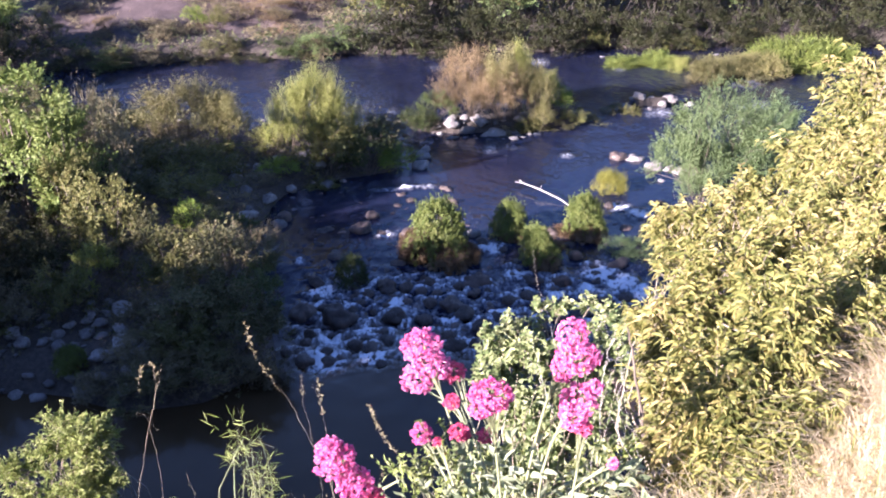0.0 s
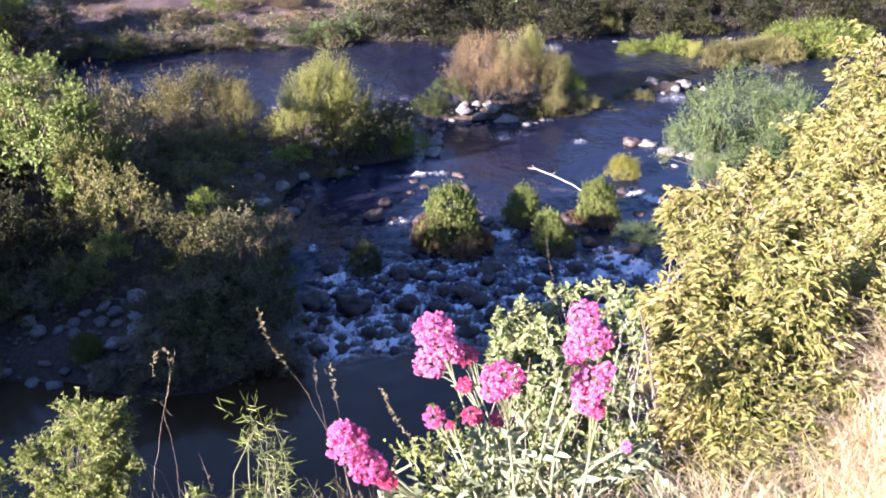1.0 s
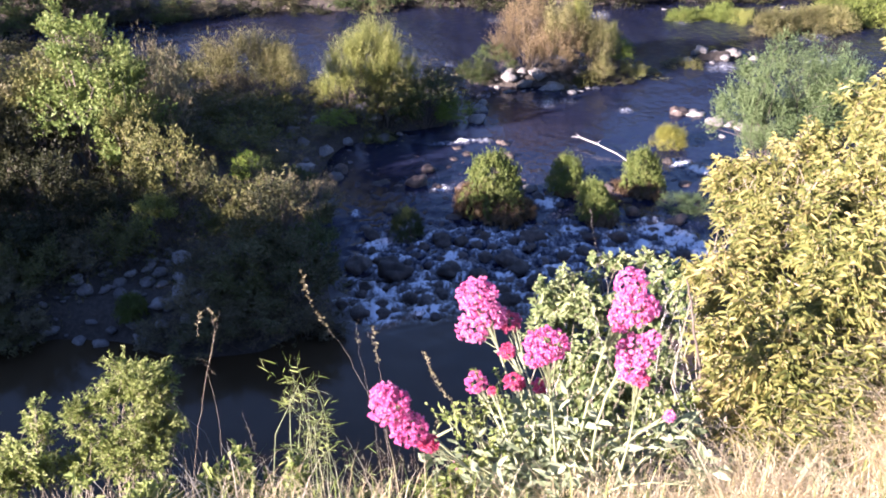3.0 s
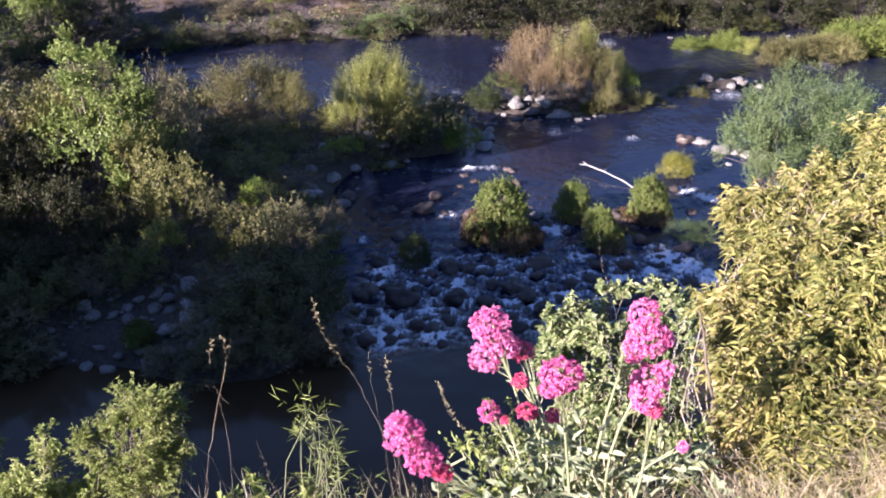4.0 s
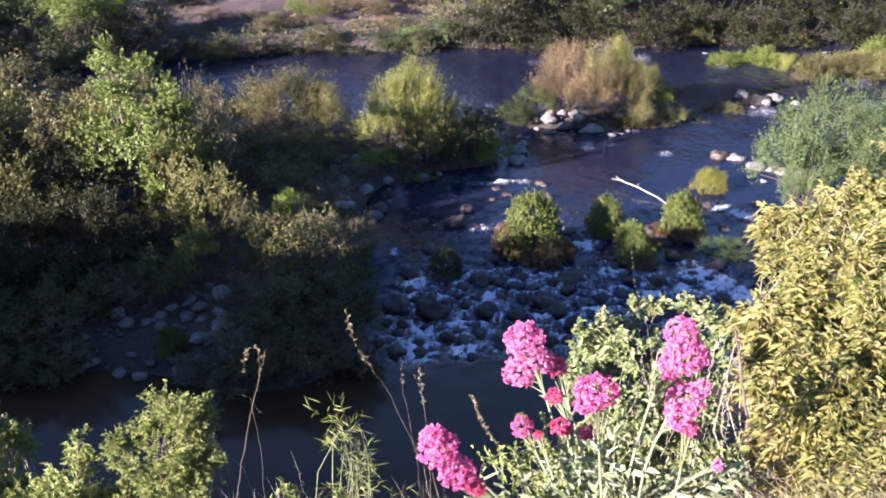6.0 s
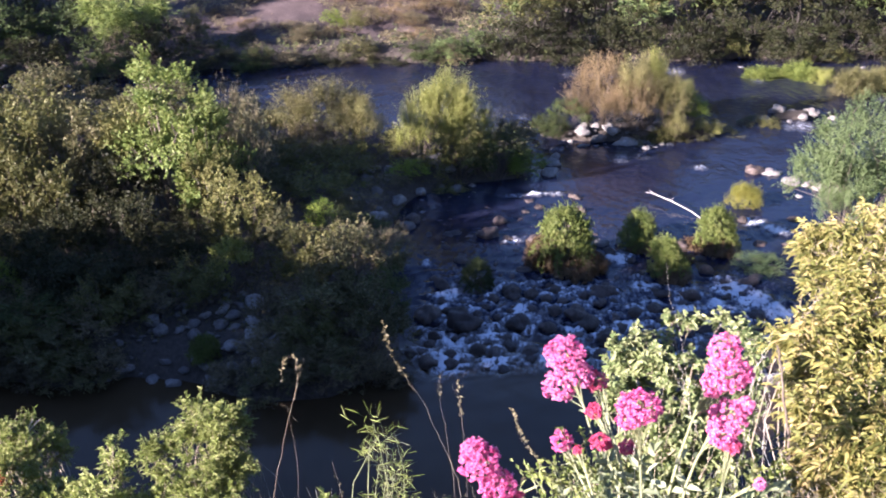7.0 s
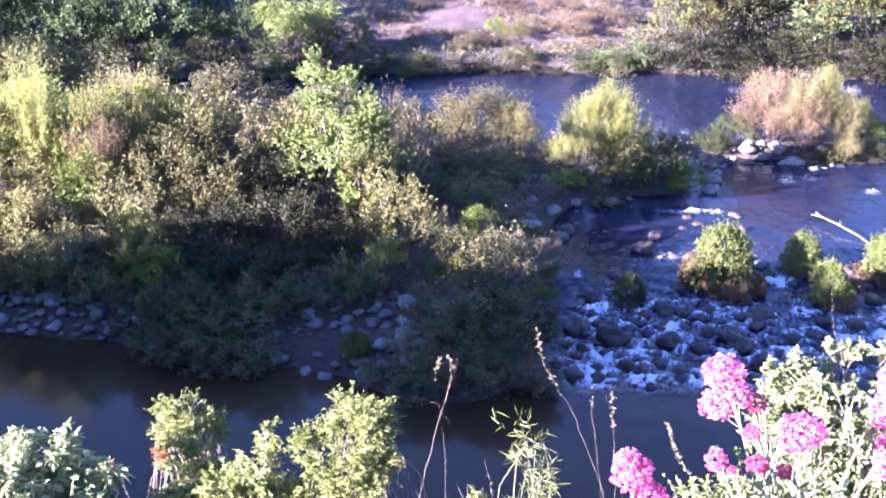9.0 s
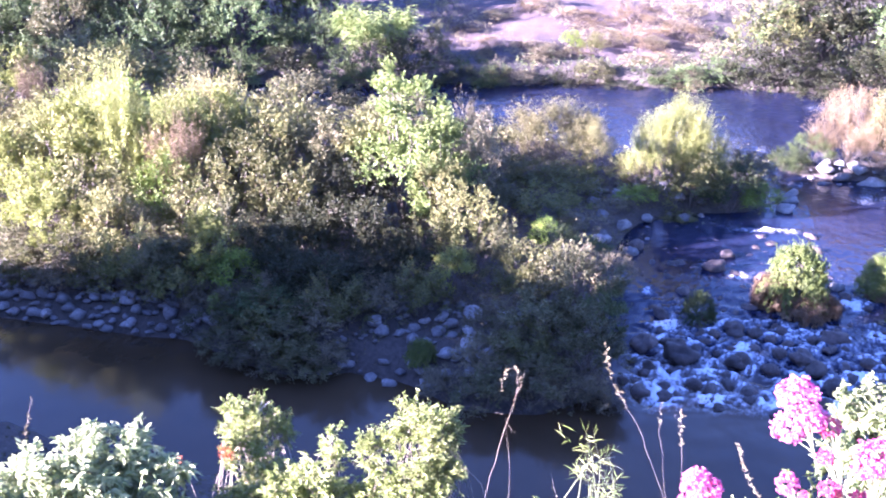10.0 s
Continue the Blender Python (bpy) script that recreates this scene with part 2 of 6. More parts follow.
def water_material():
    m, n, l, p = material("river_water")
    at = n.new("ShaderNodeAttribute")
    at.attribute_name = "foam"
    tc, mp = n.new("ShaderNodeTexCoord"), n.new("ShaderNodeMapping")
    l.new(tc.outputs["Object"], mp.inputs["Vector"])
    mp.inputs["Scale"].default_value = (1.0, 0.5, 1.0)
    waves, chop, curd = n.new("ShaderNodeTexNoise"), n.new("ShaderNodeTexNoise"), n.new("ShaderNodeTexNoise")
    for t, s, d in ((waves, 1.6, 3.0), (chop, 7.0, 4.0), (curd, 17.0, 9.0)):
        t.inputs["Scale"].default_value, t.inputs["Detail"].default_value = s, d
        l.new(mp.outputs[0], t.inputs["Vector"])
    curd.inputs["Roughness"].default_value = 0.75
    # foam: where the water breaks, torn into curds
    f = n.new("ShaderNodeMath")
    f.operation = "MULTIPLY"
    l.new(at.outputs["Fac"], f.inputs[0])
    cs = n.new("ShaderNodeMath")
    cs.operation = "MULTIPLY_ADD"
    l.new(curd.outputs[0], cs.inputs[0])
    cs.inputs[1].default_value, cs.inputs[2].default_value = 7.0, -2.55
    l.new(cs.outputs[0], f.inputs[1])
    cl = ramp(n, [(0.08, (0, 0, 0)), (0.45, (0.25, 0.25, 0.25)), (0.85, (0.95, 0.95, 0.95))])
    l.new(f.outputs[0], cl.inputs[0])
    murk = noise_tex(n, l, 0.35, 3.0)
    # upstream base is blue, standing in for the sky it mirrors
    r = ramp(n, [(0.3, (0.006, 0.009, 0.024)), (0.7, (0.011, 0.0135, 0.03))])
    l.new(murk.outputs[0], r.inputs[0])
    # the slack pool's silt tint, paler than upstream to offset sun and shade
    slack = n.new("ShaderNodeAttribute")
    slack.attribute_name = "brown_tone"
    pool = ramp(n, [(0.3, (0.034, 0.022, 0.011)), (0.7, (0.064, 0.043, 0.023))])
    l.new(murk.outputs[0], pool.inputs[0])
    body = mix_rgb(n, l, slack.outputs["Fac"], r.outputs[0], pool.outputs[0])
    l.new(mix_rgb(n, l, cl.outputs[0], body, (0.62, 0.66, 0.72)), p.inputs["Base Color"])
    ro = n.new("ShaderNodeMapRange")
    ro.inputs[3].default_value, ro.inputs[4].default_value = 0.11, 0.7
    l.new(cl.outputs[0], ro.inputs[0])
    l.new(ro.outputs[0], p.inputs["Roughness"])
    p.inputs["IOR"].default_value = 1.33
    # reflections dimmed upstream, in place of a dark hillside mirrored there
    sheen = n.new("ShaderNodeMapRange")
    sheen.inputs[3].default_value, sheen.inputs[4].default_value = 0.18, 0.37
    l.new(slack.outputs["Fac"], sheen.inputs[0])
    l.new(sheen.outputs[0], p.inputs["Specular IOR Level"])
    h = n.new("ShaderNodeMath")
    h.operation = "MULTIPLY_ADD"
    l.new(chop.outputs[0], h.inputs[0])
    h.inputs[1].default_value = 0.35
    l.new(waves.outputs[0], h.inputs[2])
    chopped = n.new("ShaderNodeMath")
    chopped.operation = "MULTIPLY"
    l.new(h.outputs[0], chopped.inputs[0])
    ch = n.new("ShaderNodeAttribute")
    ch.attribute_name = "chop"
    l.new(ch.outputs["Fac"], chopped.inputs[1])
    bump(n, l, chopped.outputs[0], 1.0, 0.065, p)
    return m


# ---- mesh helpers ----
def mesh_of(name, verts, faces, mat, smooth=False):
    """A mesh from arrays: verts (n, 3); faces (m, 3) or (m, 4)."""
    verts, faces = np.asarray(verts, np.float32), np.asarray(faces, np.int32)
    me = bpy.data.meshes.new(name)
    k = faces.shape[1]
    me.vertices.add(len(verts))
    me.vertices.foreach_set("co", verts.ravel())
    me.loops.add(faces.size)
    me.loops.foreach_set("vertex_index", faces.ravel())
    me.polygons.add(len(faces))
    me.polygons.foreach_set("loop_start", np.arange(0, faces.size, k, dtype=np.int32))
    me.polygons.foreach_set("use_smooth", np.full(len(faces), smooth))
    me.update(calc_edges=True)
    me.materials.append(mat)
    return me


def unit(v):
    return v / np.maximum(np.linalg.norm(v, axis=-1, keepdims=True), 1e-9)


def leaves(rng, base, way, length, width, droop=0.0, facing=None):
    """Pointed leaves, each of two faces folded along its rib."""
    n = len(base)
    side = unit(np.cross(way, rng.normal(size=(n, 3)) * (1.0 if facing is None else 0.5) + (0.0 if facing is None else facing)))
    up = np.cross(side, way)
    length, width = np.broadcast_to(length, (n,))[:, None], np.broadcast_to(width, (n,))[:, None]
    mid, tip = base + way * length * 0.45, base + way * length
    tip = tip - np.array([0, 0, 1.0]) * length * droop
    fold = up * width * 0.22
    v = np.stack([base, mid + side * width / 2 + fold, tip, mid - side * width / 2 + fold], 1).reshape(-1, 3)
    i = np.arange(n)[:, None] * 4
    return v, i + np.array([0, 1, 2, 3])


def slivers(rng, base, way, length, width, droop=0.0, facing=None):
    """Small leaves of distant shrubs: one pointed face each, turned roughly towards facing."""
    n = len(base)
    side = unit(np.cross(way, rng.normal(size=(n, 3)) * (1.0 if facing is None else 0.45) + (0.0 if facing is None else facing)))
    length, width = np.broadcast_to(length, (n,))[:, None], np.broadcast_to(width, (n,))[:, None]
    tip = base + way * length - np.array([0, 0, 1.0]) * length * droop
    low = base + way * length * 0.2
    v = np.stack([low + side * width / 2, tip, low - side * width / 2], 1).reshape(-1, 3)
    return v, np.arange(n)[:, None] * 3 + np.array([0, 1, 2])


def tubes(lines, sides=5):
    """Tapered tubes along lines of (points, radii)."""
    vs, fs, at = [], [], 0
    ring = np.arange(sides) * 2 * math.pi / sides
    for pts, rad in lines:
        pts = np.asarray(pts, float)
        way = unit(np.gradient(pts, axis=0))
        a = unit(np.cross(way, np.array([0.31, 0.77, 0.55])))
        b = np.cross(way, a)
        rad = np.broadcast_to(rad, (len(pts),))
        v = pts[:, None] + rad[:, None, None] * (a[:, None] * np.cos(ring)[None, :, None] + b[:, None] * np.sin(ring)[None, :, None])
        vs.append(v.reshape(-1, 3))
        k = np.arange(sides)
        for j in range(len(pts) - 1):
            fs.append(at + np.stack([j * sides + k, j * sides + (k + 1) % sides, (j + 1) * sides + (k + 1) % sides, (j + 1) * sides + k], 1))
        at += len(pts) * sides
    return np.concatenate(vs), np.concatenate(fs)


def part(name, me, parent, label=""):
    ob = new(name, me)
    ob.parent = parent
    return tagged(ob, label)


def bent(rng, a, b, sag=0.12, steps=5):
    a, b = np.asarray(a, float), np.asarray(b, float)
    t = np.linspace(0, 1, steps)[:, None]
    off = rng.normal(size=3) * np.linalg.norm(b - a) * sag
    return a + (b - a) * t + off * np.sin(t * math.pi)


def shrub_parts(seed, blobs, clumps, twigs, per, twig, leaf, wide, up=0.5, shell=0.55, spread=0.7, droop=0.1, low=-0.35):
    """Leaf and branch arrays of a shrub: clumps on lumpy blobs (x, y, z, rx, ry, rz), twigs in each clump, leaves along each twig."""
    rng = np.random.default_rng(seed)
    blobs = np.array(blobs, float)
    vol = blobs[:, 3] * blobs[:, 4] * blobs[:, 5]
    pick = blobs[rng.choice(len(blobs), clumps, p=vol ** 0.7 / (vol ** 0.7).sum())]
    d = rng.normal(size=(clumps, 3))
    d = unit(d)
    d[:, 2] = np.where(d[:, 2] < low, -d[:, 2], d[:, 2])
    c = pick[:, :3] + pick[:, 3:] * d * rng.uniform(shell, 1.0, (clumps, 1))
    size = pick[:, 3:].mean(1) * rng.uniform(0.14, 0.3, clumps)
    n = clumps * twigs
    start = np.repeat(c, twigs, 0) + rng.normal(size=(n, 3)) * np.repeat(size, twigs)[:, None] * 0.45
    way = unit(np.repeat(d, twigs, 0) * 0.7 + rng.normal(size=(n, 3)) * 0.55 + np.array([0, 0, up]))
    ln = twig * rng.uniform(0.6, 1.4, n)
    t = rng.uniform(0.0, 1.0, (n, per))
    base = (start[:, None] + way[:, None] * (t * ln[:, None])[..., None]).reshape(-1, 3)
    lw = unit(np.repeat(way, per, 0) + rng.normal(size=(n * per, 3)) * spread)
    facing = unit(np.repeat(d, twigs * per, 0) + rng.normal(size=(clumps, 3)).repeat(twigs * per, 0) * 0.25 + np.array([0, 0, 0.45]))
    lv = slivers(rng, base, lw, leaf * rng.uniform(0.6, 1.35, n * per), wide * rng.uniform(0.7, 1.3, n * per), droop, facing)
    lines = []
    for j in range(clumps):
        if j % 3 == 0:
            foot = rng.normal(size=3) * 0.08 * blobs[:, 3].max()
            foot[2] = -0.05
            h = np.linalg.norm(c[j])
            lines.append((bent(rng, foot, c[j]), np.linspace(0.01, 0.003, 5) * max(h, 0.5)))
    for j in range(0, n, max(1, n // 36)):
        lines.append((np.stack([start[j] - way[j] * ln[j] * 0.8, start[j] + way[j] * ln[j]]), [0.005, 0.0015]))
    return lv, tubes(lines, 3)


KINDS = {}


def shrub_kind(kind, name, palette, label, category, group, wood=BARK, **form):
    KINDS[kind] = dict(name=name, leaf=palette, label=label, category=category, group=group, wood=wood, form=form, first=None)


def plant(kind, x, y, z, h=1.0, w=1.0, turn=0.0, label=""):
    """A plant of a kind at a place; the first one is built, later ones copied."""
    k = KINDS[kind]
    size = Vector((w, w, h))
    if k["first"] is None:
        (lv, lf), (bv, bf) = shrub_parts(**k["form"])
        root = tagged(new(k["name"]), k["label"], k["category"], k["group"])
        part("branchwork", mesh_of("branchwork", bv, bf, k["wood"], True), root)["kind"] = "stuff"
        part("crown", mesh_of("crown", lv, lf, LEAF[k["leaf"]]), root)
        root.matrix_basis = Matrix.LocRotScale((x, y, z), Euler((0, 0, radians(turn))), size)
        k["first"], k["size"] = root, size
    else:
        s0 = k["size"]
        root = copy_thing(k["first"], Matrix.LocRotScale((x, y, z), Euler((0, 0, radians(turn))), Vector((w / s0[0], w / s0[1], h / s0[2]))))
    if label:
        tagged(root, label)
    return root


# ---- the lie of the land ----
def smooth(a, b, x):
    t = np.clip((np.asarray(x, float) - a) / (b - a), 0, 1)
    return t * t * (3 - 2 * t)


ISLAND = [(-60, 8), (-20, 11.5), (-12.8, 12.1), (-9.4, 12.45), (-8.2, 12.1), (-7.2, 12.0), (-6.4, 12.45), (-5.6, 12.45), (-4.4, 11.9), (-3.2, 12.3), (-2.3, 13.3), (-2.35, 14), (-2.8, 16), (-3.3, 18.6), (-3.2, 20.8),
          (-2.2, 21.8), (-0.9, 22.4), (-0.6, 24.6), (-1.2, 26.4), (-5.2, 26.0), (-10, 28.2), (-16, 29.0), (-60, 34)]


def inside(poly, x, y):
    """Signed distance in metres to the outline of a polygon, positive inside."""
    best, odd = np.full(np.shape(x), 1e9), np.zeros(np.shape(x), bool)
    for (x0, y0), (x1, y1) in zip(poly, poly[1:] + poly[:1]):
        ex, ey = x1 - x0, y1 - y0
        t = np.clip(((x - x0) * ex + (y - y0) * ey) / (ex * ex + ey * ey), 0, 1)
        best = np.minimum(best, np.hypot(x - x0 - t * ex, y - y0 - t * ey))
        cross = ((y0 > y) != (y1 > y)) & (x < x0 + (y - y0) * ex / (ey if ey else 1e-9))
        odd ^= cross
    return np.where(odd, best, -best)


def rough(x, y, s, seed=0.0):
    """Cheap smooth unevenness, about -1 to 1."""
    a = np.sin(x * 1.3 * s + 1.7 * np.sin(y * 0.9 * s + seed) + seed) + np.sin(y * 1.7 * s + 1.3 * np.sin(x * 1.1 * s - seed) + 2 * seed)
    b = np.sin(x * 3.1 * s - 1.1 * np.sin(y * 2.3 * s) + seed * 3) * np.sin(y * 2.9 * s + seed)
    return (a + b) / 3


def grain(x, y, seed):
    """Smooth random values from 0 to 1 on a unit lattice."""
    x0, y0 = np.floor(x), np.floor(y)
    u, v = x - x0, y - y0
    u, v = u * u * (3 - 2 * u), v * v * (3 - 2 * v)

    def corner(a, b):
        h = np.sin(a * 127.1 + b * 311.7 + seed * 74.7) * 43758.5453
        return h - np.floor(h)
    low = corner(x0, y0) * (1 - u) + corner(x0 + 1, y0) * u
    high = corner(x0, y0 + 1) * (1 - u) + corner(x0 + 1, y0 + 1) * u
    return low * (1 - v) + high * v


def grains(x, y, seed, octaves=3):
    out, size, total = 0.0, 1.0, 0.0
    for k in range(octaves):
        out, total = out + size * grain(x * 2 ** k, y * 2 ** k, seed + k), total + size
        size *= 0.55
    return out / total


def oval(x, y, cx, cy, rx, ry, turn=0.0):
    c, s = math.cos(radians(turn)), math.sin(radians(turn))
    u, v = (x - cx) * c + (y - cy) * s, (y - cy) * c - (x - cx) * s
    return 1 - np.hypot(u / rx, v / ry)


def far_shore(x):
    return 36.2 + 0.14 * np.minimum(x, 14) - 0.010 * np.clip(x, -28, 0) ** 2 + 0.25 * np.sin(x * 1.3)


def near_shore(x):
    return 9.3 + 11.3 * smooth(3.8, 7.2, x) + 0.25 * np.sin(x * 1.7)


def near_edge(x):
    return 2.0 + 0.4 * smooth(0.5, 1.0, x) + 0.06 * np.sin(x * 5) + 0.75 * np.clip(x + 0.6, -4, 0)


def land(x, y):
    x, y = np.asarray(x, float), np.asarray(y, float)
    z = np.full(np.broadcast(x, y).shape, -0.45)
    # island of cobbles and silt, and the smaller bars
    z = z + 0.85 * smooth(-0.5, 0.9, inside(ISLAND, x, y))
    for o in ((1.5, 26.8, 3.0, 0.95, 14), (6.1, 29.1, 0.85, 0.32, 0)):
        z = np.maximum(z, -0.45 + 0.8 * smooth(-0.1, 0.5, oval(x, y, *o)))
    # far bank: a low cut, a pale slope, then the valley side
    f = y - far_shore(x)
    z = np.maximum(z, -0.45 + 1.0 * smooth(-0.4, 1.0, f) + 0.095 * np.clip(f - 0.5, 0, 30) + 0.16 * np.clip(f - 28, 0, 120)
                   + 0.8 * smooth(2, 9, f) * np.exp(-((x + 9) / 7.5) ** 2))
    # near bank: terrace, steep brow, slope to the water
    e, s = near_edge(x), near_shore(x)
    g = y - e
    brow = 5.9 + 0.27 * smooth(0.68, 1.25, x) * smooth(1.1, 1.9, y) - 1.5 * smooth(-0.2, 1.1, g)
    slope = 4.4 * np.clip((s - y) / np.maximum(s - e - 1.2, 0.5), -0.15, 1)
    z = np.maximum(z, np.where(g < 1.2, brow, np.minimum(slope, 4.4)))
    # an unseen hump added upstream, part of what shades the river
    z = np.maximum(z, -0.45 + 5.6 * smooth(-0.35, 0.6, oval(x, y, -22, 1.0, 11, 6.0, 0)))
    z = z + smooth(1.0, 3.0, f) * (0.16 * rough(x, y, 0.9, 1.0) + 0.08 * rough(x, y, 2.6, 3.0))
    z = z + np.where(z > -0.3, 0.05 * rough(x, y, 2.2) + 0.02 * rough(x, y, 7.0, 2.0), 0)
    return z


def water_level(y):
    return 0.12 * smooth(13.5, 18.5, y)


def lines_between(fine, coarse, far):
    """Grid lines: fine steps within (a, b, step), then widening to the far limits."""
    a, b, st = fine
    mid = np.arange(a, b + 1e-6, st)
    grow, out, v = st, [], 0.0
    while v < far:
        grow = min(grow * 1.12, coarse if v < 90 else 60)
        v += grow
        out.append(v)
    out = np.array(out)
    return np.concatenate([a - out[::-1], mid, b + out])


def grid_mesh(name, xs, ys, z, mat, keep=None):
    nx, ny = len(xs), len(ys)
    v = np.stack([np.repeat(xs[None], ny, 0), np.repeat(ys[:, None], nx, 1), z], -1).reshape(-1, 3)
    i = (np.arange(ny - 1)[:, None] * nx + np.arange(nx - 1)[None]).ravel()
    return mesh_of(name, v, np.stack([i, i + 1, i + nx + 1, i + nx], 1), mat, True), v


gx, gy = lines_between((-14, 8, 0.28), 1.8, 900), lines_between((0.5, 38, 0.28), 1.8, 900)
GX, GY = np.meshgrid(gx, gy)
ground_me, gv = grid_mesh("ground", gx, gy, land(GX, GY), ground_material())
cover = np.zeros((len(gv), 4), np.float32)
ff = gv[:, 1] - far_shore(gv[:, 0])
cover[:, 0] = smooth(1.0, 3.0, ff + rough(gv[:, 0], gv[:, 1], 1.1)) * (1 - smooth(24, 34, ff)) * smooth(-24, -17, gv[:, 0] + 2 * rough(gv[:, 0], gv[:, 1], 0.6)) * (1 - smooth(-6.0, -3.6, gv[:, 0]))
cover[:, 1] = smooth(3.5, 5.5, gv[:, 2]) * (gv[:, 1] < 12)
cover[:, 3] = 1
ground_me.attributes.new("cover", "FLOAT_COLOR", "POINT").data.foreach_set("color", cover.ravel())
ground = tagged(new("ground", ground_me), "silty river bed, cobbled island and dry pale earth banks", "ground", kind="structure")

# ---- stones ----
def stone_mesh(seed, flat, cuts=3):
    rng = np.random.default_rng(seed)
    bm = bmesh.new()
    bmesh.ops.create_icosphere(bm, subdivisions=cuts, radius=1.0)
    off = Vector(rng.uniform(-50, 50, 3))
    for v in bm.verts:
        d = v.co.normalized()
        r = 0.8 + 0.46 * noise.noise(d * 1.2 + off) + 0.3 * abs(noise.noise(d * 2.4 + off)) + 0.13 * noise.noise(d * 5.0 + off)
        v.co = d * r
        v.co.z *= flat
    for f in bm.faces:
        f.smooth = True
    me = bpy.data.meshes.new("stone")
    bm.to_mesh(me)
    bm.free()
    return me


STONES = {}
for look_name, mat in (("dry", ROCK_DRY), ("wet", ROCK_WET), ("half", ROCK_HALF)):
    for i in range(6):
        me = stone_mesh(40 + i, (0.62, 0.75, 0.55, 0.85, 0.7, 0.6)[i])
        me.materials.append(mat)
        STONES[look_name, i] = me
        me = stone_mesh(40 + i, (0.62, 0.75, 0.55, 0.85, 0.7, 0.6)[i], 2)
        me.materials.append(mat)
        STONES[look_name, i + 6] = me
stone_rng = np.random.default_rng(5)
STONE_TAGS = {
    "dry": ("pale dry granite boulder at the water's edge", "dry stones on the gravel bars"),
    "wet": ("dark wet boulder standing in the fast water", "wet boulders in the rapids"),
    "half": ("grey rounded cobble on the shaded shore", "cobbles along the island shore"),
}
ROCKS = []


def stone(look_name, x, y, r, lift=0.25, z=None):
    label, group = STONE_TAGS[look_name]
    ob = tagged(new("boulder" if r > 0.16 else "cobble", STONES[look_name, int(stone_rng.integers(6)) + (0 if r > 0.2 else 6)]), label, "boulder" if r > 0.16 else "stone", group)
    if z is None:
        z = max(float(land(x, y)), float(water_level(y)) - 0.05)
    ob.matrix_basis = Matrix.LocRotScale((x, y, z + r * lift), Euler(tuple(stone_rng.uniform(-0.25, 0.25, 2)) + (float(stone_rng.uniform(0, 6.28)),)),
                                         Vector((r * float(stone_rng.uniform(0.9, 1.35)), r * float(stone_rng.uniform(0.8, 1.1)), r)))
    ROCKS.append((x, y, r))
    return ob


SMALL = {"dry": [], "wet": [], "half": []}


def scatter(look_name, count, area, sizes, gap=0.8, lift=0.25, test=None):
    """Stones strewn over a rectangle (x0, x1, y0, y1) with no two in one place."""
    done, tries = 0, 0
    while done < count and tries < count * 40:
        tries += 1
        x, y = float(stone_rng.uniform(area[0], area[1])), float(stone_rng.uniform(area[2], area[3]))
        r = float(sizes[0] + (sizes[1] - sizes[0]) * stone_rng.random() ** 2.2)
        if test and not test(x, y):
            continue
        if any((x - a) ** 2 + (y - b) ** 2 < (gap * (r + c)) ** 2 for a, b, c in ROCKS):
            continue
        if r < 0.105:
            SMALL[look_name].append((x, y, r, lift))
            ROCKS.append((x, y, r))
        else:
            stone(look_name, x, y, r, lift)
        done += 1


def in_stream(x, y):
    return float(inside(ISLAND, np.array(x), np.array(y))) < 0.1


# the big ones that can be told apart
for x, y, r in ((0.2, 26.1, 0.3), (0.62, 26.0, 0.22), (0.95, 26.25, 0.26), (1.35, 25.9, 0.3), (1.75, 26.1, 0.2), (-0.1, 25.9, 0.17), (1.05, 25.75, 0.16),
                (5.7, 29.2, 0.3), (6.15, 29.35, 0.35), (6.6, 29.2, 0.26), (6.35, 28.9, 0.2), (5.3, 28.9, 0.25), (7.0, 29.6, 0.22),
                (5.0, 23.1, 0.26), (5.3, 22.95, 0.17), (5.45, 23.15, 0.15), (5.6, 22.7, 0.26), (5.85, 22.4, 0.33), (5.45, 23.5, 0.13),
                (6.1, 24.6, 0.22), (3.0, 36.2, 0.14), (5.6, 36.0, 0.14), (9.8, 36.5, 0.14)):
    stone("dry", x, y, r * 0.78, 0.3)
for x, y, r in ((0.62, 18.7, 0.2), (-4.65, 21.8, 0.17), (-3.15, 22.5, 0.26), (-2.85, 22.2, 0.2), (-3.7, 20.3, 0.2), (-3.3, 19.1, 0.17), (-4.1, 21.4, 0.14), (-2.6, 21.6, 0.18),
                (-0.55, 23.0, 0.2), (-0.5, 23.8, 0.22), (-0.45, 24.4, 0.18), (-4.55, 13.0, 0.13), (-5.0, 13.05, 0.14), (-5.75, 12.55, 0.16), (-6.1, 12.6, 0.12),
                (-6.55, 12.7, 0.13), (-5.4, 13.75, 0.14), (-5.05, 14.5, 0.2), (-4.75, 13.35, 0.16), (-4.35, 13.25, 0.17), (-5.5, 14.2, 0.13), (-4.9, 13.85, 0.13), (-5.15, 12.6, 0.15), (-4.85, 12.7, 0.1), (-11.6, 12.6, 0.16), (-10.6, 12.65, 0.15), (-12.4, 12.45, 0.18), (-10.0, 12.75, 0.12), (-9.6, 12.8, 0.14)):
    stone("half", x, y, r, 0.35)
stone("wet", 4.28, 23.85, 0.26, 0.35)
stone("half", 4.66, 23.8, 0.27, 0.1)
stone("wet", 2.15, 18.75, 0.2, 0.5)
stone("half", 0.12, 21.45, 0.42, -0.68)
